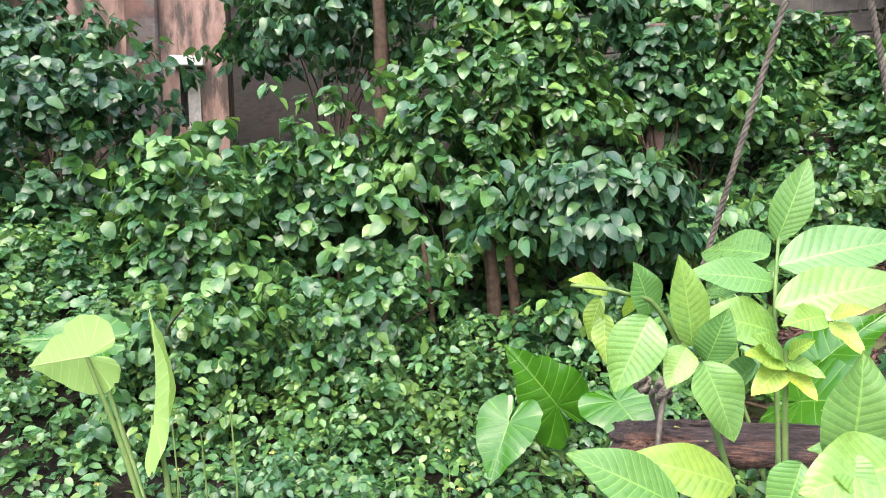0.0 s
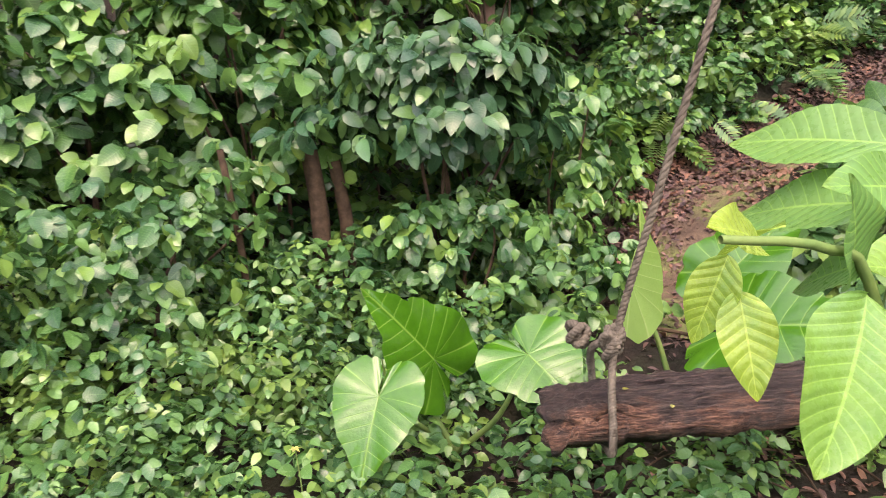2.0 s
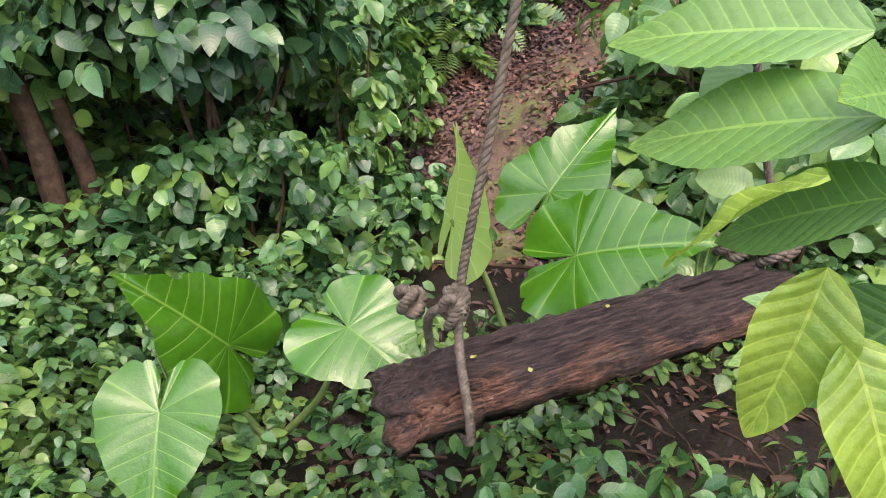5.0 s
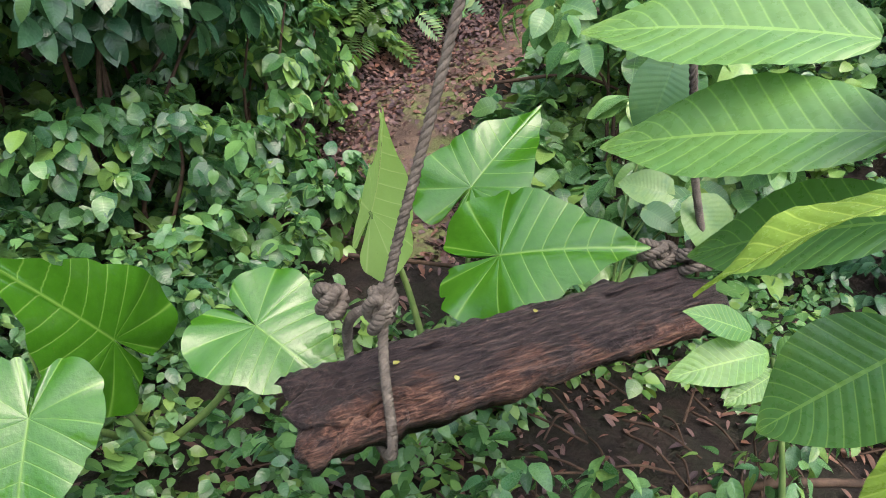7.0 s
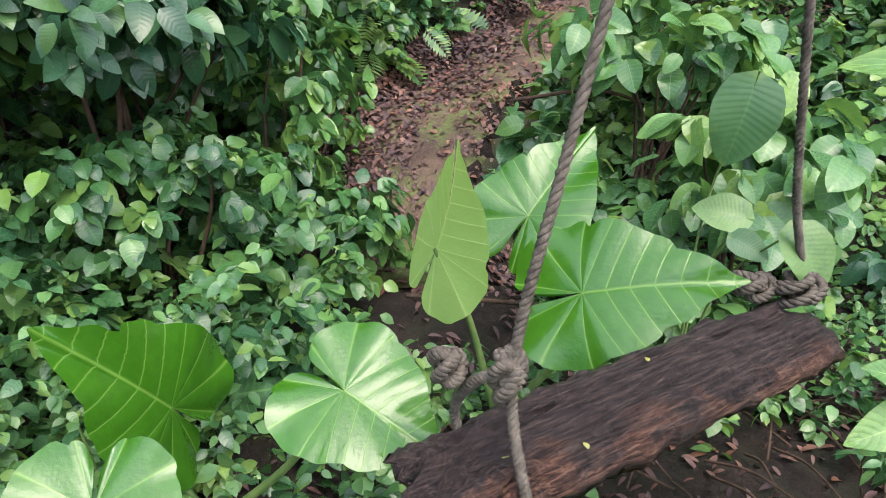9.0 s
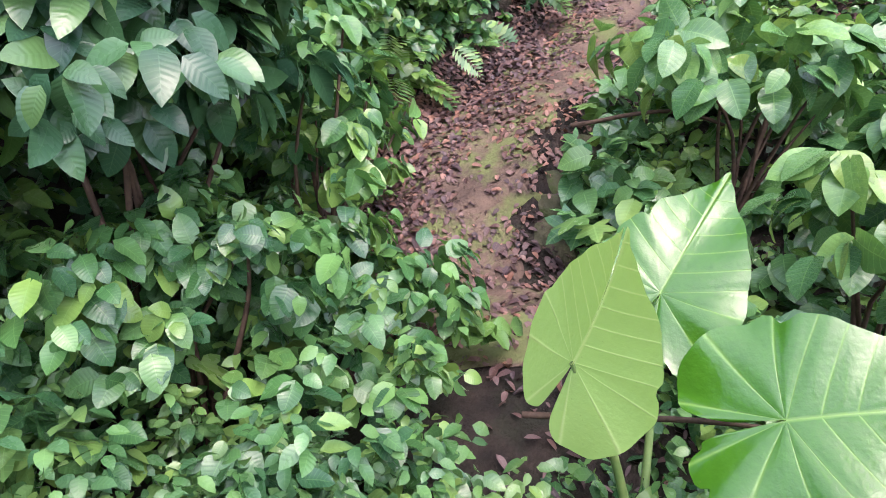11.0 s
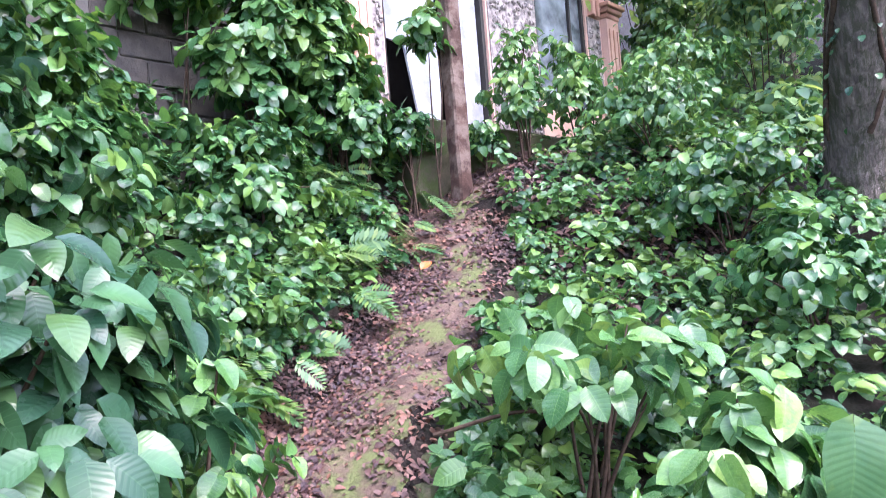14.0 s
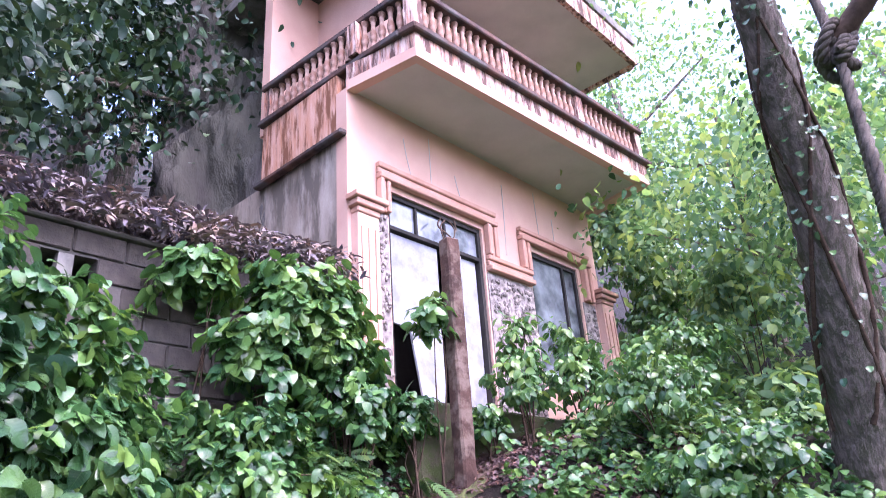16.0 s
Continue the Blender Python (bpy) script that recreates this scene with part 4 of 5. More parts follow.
knot("knot", (0.785, 2.46, 0.655), (0.024, 0.024, 0.035), 3.2, 1)
knot("knot", (0.735, 2.55, 0.655), (0.026, 0.024, 0.026), 3.0, 4)
knot("knot", (1.73, 2.29, 0.57), (0.055, 0.055, 0.03), 3.4, 2)
knot("knot", (1.68, 2.38, 0.57), (0.06, 0.045, 0.025), 3.0, 5)
knot("knot", APEX, (0.035, 0.035, 0.05), 3.5, 3)
rope("rope", [APEX, (1.36, 2.34, 2.8), (1.5, 2.36, 3.6), (1.62, 2.4, 4.6)])

# ---- the leaning tree and the limb over the swing ----
def bark_tube(points, radii, sides, n, seed, lump=0.08):
    return tube_arrays(curve_pts(points, n), radii, sides, lump, seed)


tree = root("tree", (7.75, 1.7, 2.3), "tall leaning tree with rough bark and climbing vines", "tree")
TB = np.array((7.75, 1.7, 2.3))
tv, tq = bark_tube(np.array([(7.85, 1.72, 1.6), (7.70, 1.70, 2.3), (7.15, 1.68, 3.4), (6.65, 1.68, 4.5), (6.25, 1.75, 5.2), (5.92, 1.78, 5.9), (5.5, 1.9, 7.0), (5.2, 2.1, 9.0)]) - TB, [0.38, 0.31, 0.26, 0.23, 0.21, 0.19, 0.15, 0.09], 22, 90, 5)
part("trunk", raw_mesh("trunk", tv, tq, None, BARK), BARK, tree)
for k in range(6):
    pts = []
    for f in np.linspace(0.02, 0.85, 22):
        c = curve_pts(np.array([(7.70, 1.70, 2.3), (7.15, 1.68, 3.4), (6.65, 1.68, 4.5), (6.25, 1.75, 5.2), (5.92, 1.78, 5.9), (5.5, 1.9, 7.0)]), 101)[int(f * 100)] - TB
        a = k * 1.05 + f * (5 if k % 2 else -4)
        rad = 0.30 - 0.13 * f
        pts.append(c + [math.cos(a) * rad, math.sin(a) * rad, 0])
    tube("climbing_vine", pts, [0.03, 0.015], TWIG, tree, 6, 0.1, 50)
tl = curve_pts(np.array([(7.70, 1.70, 2.3), (7.15, 1.68, 3.4), (6.65, 1.68, 4.5), (6.25, 1.75, 5.2), (5.92, 1.78, 5.9), (5.5, 1.9, 7.0)]), 200) - TB
ti = tl[r.integers(20, 199, 380)]
td = unit(r.normal(0, 1, (380, 3)) * [1, 1, 0.3])
part("climbing_leaves", leaves("climbing_leaves", HEART_LOW, ti + td * r.uniform(0.27, 0.6, (380, 1)), td - [0, 0, 0.8], td + [0, 0, 0.5], r.uniform(0.05, 0.09, 380), DARK), None, tree, "leafy vine climbing the trunk")
part("limb", raw_mesh("limb", *join([bark_tube(np.array([(5.75, 1.8, 6.3), (4.5, 1.9, 6.2), (3.2, 2.1, 5.4), (2.2, 2.3, 4.9), (1.4, 2.45, 4.6), (0.6, 2.7, 4.7)]) - TB, [0.12, 0.09, 0.06, 0.04], 10, 40, 8)]), None, BARK), BARK, tree)
tube("liana", np.array([(1.30, 2.34, 2.51), (1.22, 2.18, 2.66), (1.20, 2.02, 2.80), (1.35, 1.9, 3.1), (1.6, 2.1, 3.8), (2.0, 2.3, 4.9)]) - TB, [0.022, 0.02, 0.025], TWIG, tree, 8, 0.15, 40)

# ---- big-leaved plants near the swing ----
def alocasia(base, rows, label):
    """rows: joint, axis, normal, length, breadth, whether the pale underside shows."""
    p = root("elephant_ear_plant", base, label, "plant", "elephant ear plants")
    o = Vector(base)
    for k, (j, axis, nrm, size, wide, back) in enumerate(rows):
        j = Vector(j)
        seed = int(abs(base[0]) * 1000) + 7 * k
        me = raw_mesh("leaf", *arrow_leaf(seed, bites=1, wave=0.012, swell=0.009, lobe=1.15, fold=0.35), ALOCASIA_BACK) if back else raw_mesh("leaf", *arrow_leaf(seed), ALOCASIA)
        part("leaf", me, None, p, "pale ribbed underside" if back else "", leaf_pose(j - o, axis, nrm, size) @ Matrix.Diagonal((wide, 1, 1, 1)))
        mid = (o * 0.4 + j * 0.6) - Vector(nrm) * (0.13 if not back else -0.02)
        tube("leaf_stalk", [(0, 0, -0.03), mid - o, j - o - Vector(nrm) * 0.004], [0.013, 0.010, 0.006], STEM, p, 7)
    return p


alocasia((1.42, 2.98, 0.05), [
    ((1.413, 2.708, 0.528), (0.391, -0.871, 0.298), (-0.712, -0.081, 0.697), 0.40, 1.05, False),
    ((1.242, 3.069, 0.60), (-0.053, -0.404, 0.913), (0.92, -0.33, 0.10), 0.36, 1.0, True),
    ((1.699, 3.1, 0.586), (0.708, -0.108, 0.698), (-0.695, -0.283, 0.661), 0.40, 1.0, False),
], "elephant ear plant with huge glossy green leaves beside the swing")
alocasia((0.60, 3.22, 0.02), [
    ((0.515, 3.174, 0.39), (-0.585, -0.22, 0.781), (0.32, -0.92, 0.15), 0.385, 0.95, False),
    ((0.703, 2.798, 0.513), (0.32, -0.864, -0.389), (-0.28, -0.478, 0.832), 0.25, 1.3, False),
    ((0.273, 2.987, 0.369), (-0.404, -0.491, -0.772), (-0.408, -0.658, 0.633), 0.275, 1.11, False),
], "elephant ear plant with wet glossy leaves and torn edges")
alocasia((-0.93, 2.25, 0.02), [
    ((-1.169, 2.229, 0.862), (-0.963, -0.145, -0.10), (-0.155, 0.988, 0.027), 0.17, 1.6, True),
    ((-0.986, 2.286, 0.648), (0.156, -0.014, 0.988), (0.93, 0.30, -0.149), 0.36, 0.6, True),
    ((-1.32, 2.55, 0.86), (-0.95, -0.25, 0.1), (0, -0.5, 0.85), 0.26, 1.0, False),
], "elephant ear plant with thin upright yellow-green leaves")

SAP = raw_mesh("leaf", *SAPLING_BLADE, SAPLING)
YNG = raw_mesh("leaf", *SLIM_BLADE, YOUNG)
SAP_WIDE = raw_mesh("leaf", *WIDE_BLADE, SAPLING)


def sapling(base, stems, rows, label, wide=0.2):
    """stems: lines of points; rows: leaf base, tip, normal, young."""
    p = root("sapling", base, label, "sapling")
    o = Vector(base)
    for s in stems:
        tube("stem", [Vector(q) - o for q in s], [0.008, 0.006, 0.004], STEM, p, 7, 0.05)
    for b, t, nrm, young in rows:
        b, t = Vector(b), Vector(t)
        part("leaf", YNG if young else SAP_WIDE if (t - b).length < wide else SAP, None, p, "tender yellow-green leaf" if young else "", leaf_pose(b - o, t - b, nrm, (t - b).length))
    return p


OVERHANG = [
    ((0.489, 1.615, 1.133), (0.44, 1.72, 1.075), (-0.1, 0.25, 1.0), True),
    ((0.743, 1.682, 1.128), (0.7, 1.978, 1.098), (-0.55, -0.35, 0.75), False),
    ((0.716, 1.644, 1.064), (0.736, 1.878, 0.979), (-0.55, -0.35, 0.75), False),
    ((0.818, 1.737, 1.199), (0.739, 2.037, 1.223), (-0.55, -0.35, 0.75), False),
    ((0.738, 1.622, 0.952), (0.674, 1.734, 0.823), (-0.55, -0.35, 0.75), False),
]
TALL_SHOOT = [
    ((0.842, 1.747, 1.236), (0.9, 1.701, 1.435), (0, -0.75, 0.6), False),
    ((0.821, 1.693, 1.177), (1.117, 1.639, 1.264), (0, -0.75, 0.6), False),
    ((0.809, 1.69, 1.136), (0.597, 1.633, 1.186), (0, -0.75, 0.6), False),
    ((0.763, 1.587, 1.09), (1.047, 1.533, 1.175), (0, -0.75, 0.6), False),
    ((0.79, 1.632, 1.021), (0.613, 1.577, 1.094), (0, -0.75, 0.6), False),
]
SIDE_SHOOT = [
    ((0.534, 1.482, 1.027), (0.504, 1.435, 1.221), (0, -0.75, 0.6), False),
    ((0.435, 1.456, 1.097), (0.345, 1.387, 0.962), (0, -0.75, 0.6), False),
    ((0.444, 1.487, 1.098), (0.41, 1.434, 1.208), (0, -0.75, 0.6), False),
    ((0.352, 1.548, 1.125), (0.315, 1.555, 1.030), (-0.5, -0.65, 0.45), True),
    ((0.356, 1.535, 1.09), (0.342, 1.482, 0.995), (-0.5, -0.65, 0.45), True),
    ((0.36, 1.52, 1.145), (0.278, 1.462, 1.186), (0, -0.75, 0.6), True),
    ((0.539, 1.43, 1.005), (0.59, 1.36, 0.861), (0, -0.75, 0.6), False),
    ((0.564, 1.479, 0.993), (0.59, 1.427, 1.106), (0, -0.75, 0.6), False),
    ((0.515, 1.462, 1.028), (0.458, 1.397, 0.967), (0, -0.75, 0.6), False),
]
YOUNG_SHOOT = [
    ((0.632, 1.281, 1.027), (0.556, 1.219, 1.002), (0, -0.75, 0.6), True),
    ((0.642, 1.281, 1.022), (0.667, 1.219, 0.99), (0, -0.75, 0.6), True),
    ((0.637, 1.282, 1.038), (0.553, 1.224, 1.073), (0, -0.75, 0.6), True),
    ((0.643, 1.283, 1.048), (0.649, 1.226, 1.092), (0, -0.75, 0.6), True),
    ((0.637, 1.282, 1.038), (0.678, 1.222, 1.031), (0, -0.75, 0.6), True),
    ((0.632, 1.283, 1.048), (0.568, 1.226, 1.103), (0, -0.75, 0.6), True),
    ((0.723, 1.287, 1.11), (0.755, 1.224, 1.07), (0, -0.75, 0.6), True),
    ((0.713, 1.288, 1.121), (0.619, 1.228, 1.128), (0, -0.75, 0.6), True),
    ((0.724, 1.288, 1.121), (0.751, 1.23, 1.15), (0, -0.75, 0.6), True),
]
LOW_SHOOT = [
    ((0.398, 1.166, 0.816), (0.217, 1.114, 0.935), (0, -0.75, 0.6), False),
    ((0.664, 1.122, 0.894), (0.677, 1.075, 1.086), (0, -0.75, 0.6), False),
    ((0.561, 0.977, 0.978), (0.588, 0.913, 0.923), (0, -0.75, 0.6), False),
    ((0.563, 1.074, 0.924), (0.497, 1.007, 0.838), (0, -0.75, 0.6), False),
    ((0.659, 0.976, 0.96), (0.496, 0.915, 0.955), (0, -0.75, 0.6), False),
    ((0.538, 1.266, 0.807), (0.342, 1.212, 0.895), (0, -0.75, 0.6), False),
]
sapling((0.72, 1.48, 0.0), [
    [(0.72, 1.48, 0.0), (0.785, 1.60, 0.6), (0.791, 1.645, 1.06), (0.846, 1.748, 1.243)],
    [(0.72, 1.48, 0.0), (0.62, 1.476, 0.72), (0.48, 1.485, 1.079), (0.387, 1.46, 1.146), (0.268, 1.461, 1.166)],
    [(0.72, 1.48, 0.0), (0.65, 1.30, 0.6), (0.635, 1.274, 0.921), (0.637, 1.282, 1.06)],
], OVERHANG + TALL_SHOOT + SIDE_SHOOT + YOUNG_SHOOT + LOW_SHOOT, "sapling with large bright ribbed leaves and yellow-green young shoots")
SPRIG = [
    ((1.221, 1.937, 0.661), (1.11, 2.004, 0.723), (-0.5, -0.4, 0.75), False),
    ((1.235, 1.906, 0.629), (1.059, 1.997, 0.617), (-0.5, -0.4, 0.75), False),
    ((1.245, 1.894, 0.624), (1.246, 1.847, 0.678), (-0.5, -0.4, 0.75), False),
    ((1.236, 1.892, 0.605), (1.229, 1.819, 0.596), (-0.5, -0.4, 0.75), False),
    ((1.238, 1.886, 0.596), (1.118, 1.915, 0.574), (-0.5, -0.4, 0.75), False),
]
sapling((1.30, 1.80, 0.03), [[(1.30, 1.80, 0.03), (1.27, 1.85, 0.4), (1.24, 1.9, 0.62)]], SPRIG, "small sapling with five ribbed leaves by the swing", 0.1)

# a climber with a few broad leaves on the swing's far rope
climber = root("climbing_plant", (1.86, 2.62, 0.1), "climbing plant with broad pale leaves beside the rope", "plant")
CLIMB = Vector((1.86, 2.62, 0.1))
tops = []
for b, t in [
    ((1.919, 2.54, 1.031), (1.839, 2.555, 0.798)),
    ((1.777, 2.333, 0.705), (1.738, 2.22, 0.573)),
    ((1.801, 2.491, 0.636), (1.803, 2.383, 0.605)),
    ((1.962, 2.521, 0.648), (1.875, 2.651, 0.687)),
]:
    b, t = Vector(b), Vector(t)
    tops.append(b - CLIMB)
    part("leaf", raw_mesh("leaf", *HEART, FERN), None, climber, "", leaf_pose(b - CLIMB, t - b, (-0.6, -0.5, 0.6), (t - b).length * 0.92))
for b in tops:
    tube("stem", [(0, 0, -0.05), b * 0.5 + Vector((0.05, 0.06, 0.05)), b], [0.005, 0.004, 0.003], STEM, climber, 6)

# ---- undergrowth ----
def field(seed, n, x0, x1, y0, y1, keep=None):
    """Random plan points, thinned by keep(x, y, chance)."""
    g = np.random.default_rng(seed)
    x, y = g.uniform(x0, x1, n), g.uniform(y0, y1, n)
    ok = np.ones(n, bool) if keep is None else keep(x, y, g.random(n))
    return g, x[ok], y[ok]


def patchy(x, y, k=1.6, seed=0):
    return 0.5 + 0.5 * np.sin(x * k * 2.1 + seed + 1.7 * np.sin(y * k)) * np.cos(y * k * 1.9 + 1.3 * np.sin(x * k * 1.3 + seed))


def cover(name, label, shape, mat, seed, n, area, height, size, keep=None, lean=0.5, category="undergrowth"):
    """A low carpet of leaves over the ground: one object of stuff."""
    g, x, y = field(seed, n, *area, keep)
    x0, x1, y0, y1 = area
    rim = np.minimum(np.minimum(x - x0, x1 - x), np.minimum(y - y0, y1 - y))
    hole = (patchy(x, y, 3.1, seed * 1.7) < 0.40) & (g.random(len(x)) < 0.75) & (height[1] > 0.1)
    ok = ~hole & (rim > 0.8 * g.random(len(x)) * patchy(x, y, 1.1, seed + 3))
    x, y = x[ok], y[ok]
    m = len(x)
    h = height[0] + (height[1] - height[0]) * g.random(m) * (0.45 + 0.55 * patchy(x, y, 2.3, seed))
    turn = g.uniform(0, 6.283, m)
    if height[1] > 0.1:
        own = np.arange(m) // 6 * 6
        x, y, h = x[own], y[own], np.maximum(height[0], h[own] - g.random(m) * 0.08)
        x, y = x + np.cos(turn) * size[0] * 0.5, y + np.sin(turn) * size[0] * 0.5
    pos = np.stack([x, y, ground_z(x, y) + h], 1)
    e = 0.15
    slope = np.stack([ground_z(x - e, y, False) - ground_z(x + e, y, False), ground_z(x, y - e, False) - ground_z(x, y + e, False), np.full(m, 2 * e)], 1)
    nrm = unit(slope) * 0.8 + g.normal(0, lean, (m, 3)) + [0, 0, 0.45]
    ax = np.stack([np.cos(turn), np.sin(turn), g.normal(0, 0.3, m)], 1) + unit(slope) * [0.6, 0.6, 0] - [0, 0, 0.25]
    s = g.uniform(*size, m)
    return tagged(part(name, leaves(name, shape, pos, ax, nrm, s, mat), None), label, category, kind="stuff")


def shrub(name, label, c, rad, n, shape, size, mat, seed, stems=6, category="shrub", group="", inner=0.55, singles=0, stem_r=0.008, droop=0.8):
    """A bushy plant: branching stems and a crown of leaves round a centre; the first ones are leaves of their own."""
    g = np.random.default_rng(seed)
    c, rad = np.array(c, float), np.array(rad, float)
    base = np.array([c[0], c[1], ground_z(c[0], c[1])])
    p = root(name, Vector(base), label, category, group)
    whorls = max(6, n // 9)
    D = unit(g.normal(0, 1, (whorls, 3)))
    D[:, 2] = np.where(D[:, 2] < -0.35, -D[:, 2], D[:, 2])
    lump = 1 + 0.28 * np.sin(D[:, 0] * 5 + seed) * np.cos(D[:, 1] * 6 + 2 * seed) + 0.18 * np.sin(D[:, 2] * 8 + seed)
    C = c - base + D * rad * ((inner + (1 - inner) * g.random(whorls) ** 0.6) * lump)[:, None]
    w = g.integers(0, whorls, n)
    d, span = D[w], (size[0] + size[1]) / 2
    out = unit(g.normal(0, 1, (n, 3)) * [1, 1, 0.4])
    pos = C[w] + out * g.uniform(0.1, 0.6, (n, 1)) * span - d * g.uniform(0, 1.6, (n, 1)) * span
    ax = out + d * [0.5, 0.5, 0.2] + g.normal(0, 0.25, (n, 3)) - [0, 0, droop]
    nrm = d * 0.75 + g.normal(0, 0.3, (n, 3)) + [0, 0, 0.5]
    s = g.uniform(*size, n)
    tw = []
    for k in range(stems):
        e = pos[g.integers(0, n)]
        mid = e * [0.35, 0.35, 0.6] + g.normal(0, 0.06, 3)
        tw.append((curve_pts([g.normal(0, 0.05, 3) * [1, 1, 0] - [0, 0, 0.05], mid, e], 9), [stem_r * 1.6, stem_r, stem_r * 0.5], 5))
    for a in tw:
        part("stem", raw_mesh("stem", *tube_arrays(*a), None, TWIG), TWIG, p)
    if singles:
        for i in range(min(singles, n)):
            part("leaf", singles_mesh(shape, mat), None, p, "", leaf_pose(pos[i], ax[i], nrm[i], s[i]))
    if n > singles:
        part("crown", leaves("crown", shape, pos[singles:], ax[singles:], nrm[singles:], s[singles:], mat), None, p)
    return p


LEAF_CACHE = {}


def singles_mesh(shape, mat):
    key = (id(shape), mat.name)
    if key not in LEAF_CACHE:
        LEAF_CACHE[key] = raw_mesh("leaf", *shape, mat)
    return LEAF_CACHE[key]


off_path = lambda x, y, c: (path_gap(x, y) > 0.40 + 0.24 * patchy(x, y, 4, 2)) & (np.hypot(x - 1.5, y - 2.0) > 0.55 + 0.3 * c)
clear_cam = lambda x, y, c: off_path(x, y, c) & (np.hypot(x + 0.05, np.clip(y, 0, 2.7) - y) > 0.0) & ((np.abs(x) > 0.35) | (y > 2.75))

# herbs over the flat ground in front of the bank
cover("ground_herbs", "low carpet of small wet green herbs", HERB_LOW, HERB, 11, 42000, (-3.2, 2.6, 1.6, 4.6), (0.02, 0.40), (0.03, 0.065), clear_cam)
cover("ground_herbs", "small round-leaved weeds among the herbs", ROUND_LOW, VINE, 12, 9000, (-3.5, 3.0, 1.5, 4.8), (0.03, 0.34), (0.04, 0.075), clear_cam)
cover("ground_herbs", "fresh green herbs along the path's lower side", HERB_LOW, HERB, 13, 14000, (1.9, 6.0, 2.2, 4.7), (0.02, 0.25), (0.03, 0.06), off_path)
cover("vine_carpet", "heart-leaved vines covering the bank", HEART_LOW, VINE, 14, 30000, (-4.5, 6.6, 4.2, 6.6), (0.05, 0.55), (0.05, 0.105), off_path)
cover("vine_carpet", "dark ovate leaves under the vines on the bank", OVATE_LOW, DARK, 15, 16000, (-4.5, 6.6, 4.3, 7.4), (0.02, 0.40), (0.05, 0.10), off_path)
cover("vine_carpet", "leafy weeds at the foot of the bank", HEART_LOW, VINE, 25, 5200, (-3.6, 2.4, 3.3, 4.7), (0.05, 0.62), (0.04, 0.09), clear_cam)
cover("vine_carpet", "tangled vines on the upper slope", HEART_LOW, VINE, 16, 7000, (-6, 6.0, 6.2, 8.6), (0.05, 0.7), (0.08, 0.15))
cover("slope_weeds", "broad-leaved weeds on the slope below the house", HEART_LOW, BROAD, 17, 15000, (3.4, 12.0, -1.0, 4.6), (0.05, 0.60), (0.06, 0.12), off_path)
cover("slope_weeds", "dark leaves on the shaded slope", OVATE_LOW, DARK, 18, 11000, (3.0, 13.0, -2.5, 4.6), (0.02, 0.45), (0.07, 0.14), off_path)
cover("ground_herbs", "small-leaved herbs climbing the foot of the bank", HERB_LOW, HERB, 28, 13000, (-3.2, 2.3, 3.2, 4.7), (0.10, 0.75), (0.03, 0.06), clear_cam)
cover("slope_weeds", "leafy weeds filling the lower side of the path", HEART_LOW, BROAD, 29, 3600, (1.9, 4.4, 2.5, 4.4), (0.05, 0.55), (0.07, 0.14), off_path)
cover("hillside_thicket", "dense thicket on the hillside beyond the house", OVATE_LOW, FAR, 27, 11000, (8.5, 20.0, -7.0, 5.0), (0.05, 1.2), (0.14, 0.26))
cover("back_weeds", "weeds behind the clearing", OVATE_LOW, VINE, 19, 16000, (-7, 6, -7, 1.8), (0.02, 0.25), (0.06, 0.12), lambda x, y, c: (np.hypot(x, y) > 0.6 + 0.6 * c) & ((np.abs(x) > 0.5 + 0.4 * c) | (y < 0)))
cover("side_weeds", "weeds along the clearing's edge", HEART_LOW, VINE, 26, 9000, (-8, -2.6, -1, 6), (0.02, 0.5), (0.07, 0.13))
on_path = lambda x, y, c: path_gap(x, y) < 0.62
cover("leaf_litter", "brown dead leaves strewn on the path", OVATE_LOW, LITTER, 20, 60000, (1.6, 7.2, 3.4, 6.0), (0.012, 0.045), (0.018, 0.055), lambda x, y, c: on_path(x, y, c) & (c < np.where(path_side(x, y) > 0.02, 1.0, 0.10 + 0.35 * patchy(x, y, 3.0, 5))), 0.22, "dead leaves")
cover("leaf_litter", "dead leaves and twigs on the dark soil below the swing", LANCE_LOW, LITTER, 21, 2600, (0.2, 3.2, 1.0, 3.6), (0.012, 0.03), (0.03, 0.07), None, 0.15, "dead leaves")
cover("leaf_litter", "dead leaves on the bare soil round the post", OVATE_LOW, LITTER, 30, 9000, (5.2, 9.0, 2.6, 5.7), (0.012, 0.05), (0.03, 0.08), None, 0.25, "dead leaves")
cover("slope_weeds", "small weeds round the porch and the post", HERB_LOW, VINE, 45, 5200, (5.4, 9.2, 2.8, 5.8), (0.03, 0.35), (0.05, 0.10), off_path)
cover("lobed_creeper", "lobed creeper leaves beside the path", LOBED, BROAD, 22, 900, (0.3, 4.2, 3.3, 4.9), (0.12, 0.42), (0.11, 0.2), off_path)
cover("ferns", "light green ferns on the bank", FROND, FERN, 23, 420, (2.6, 6.5, 5.1, 6.8), (0.1, 0.5), (0.22, 0.42))
cover("ferns", "small ferns along the path's edge", FROND, FERN, 24, 90, (2.2, 5.0, 3.7, 4.6), (0.05, 0.2), (0.14, 0.25), off_path)

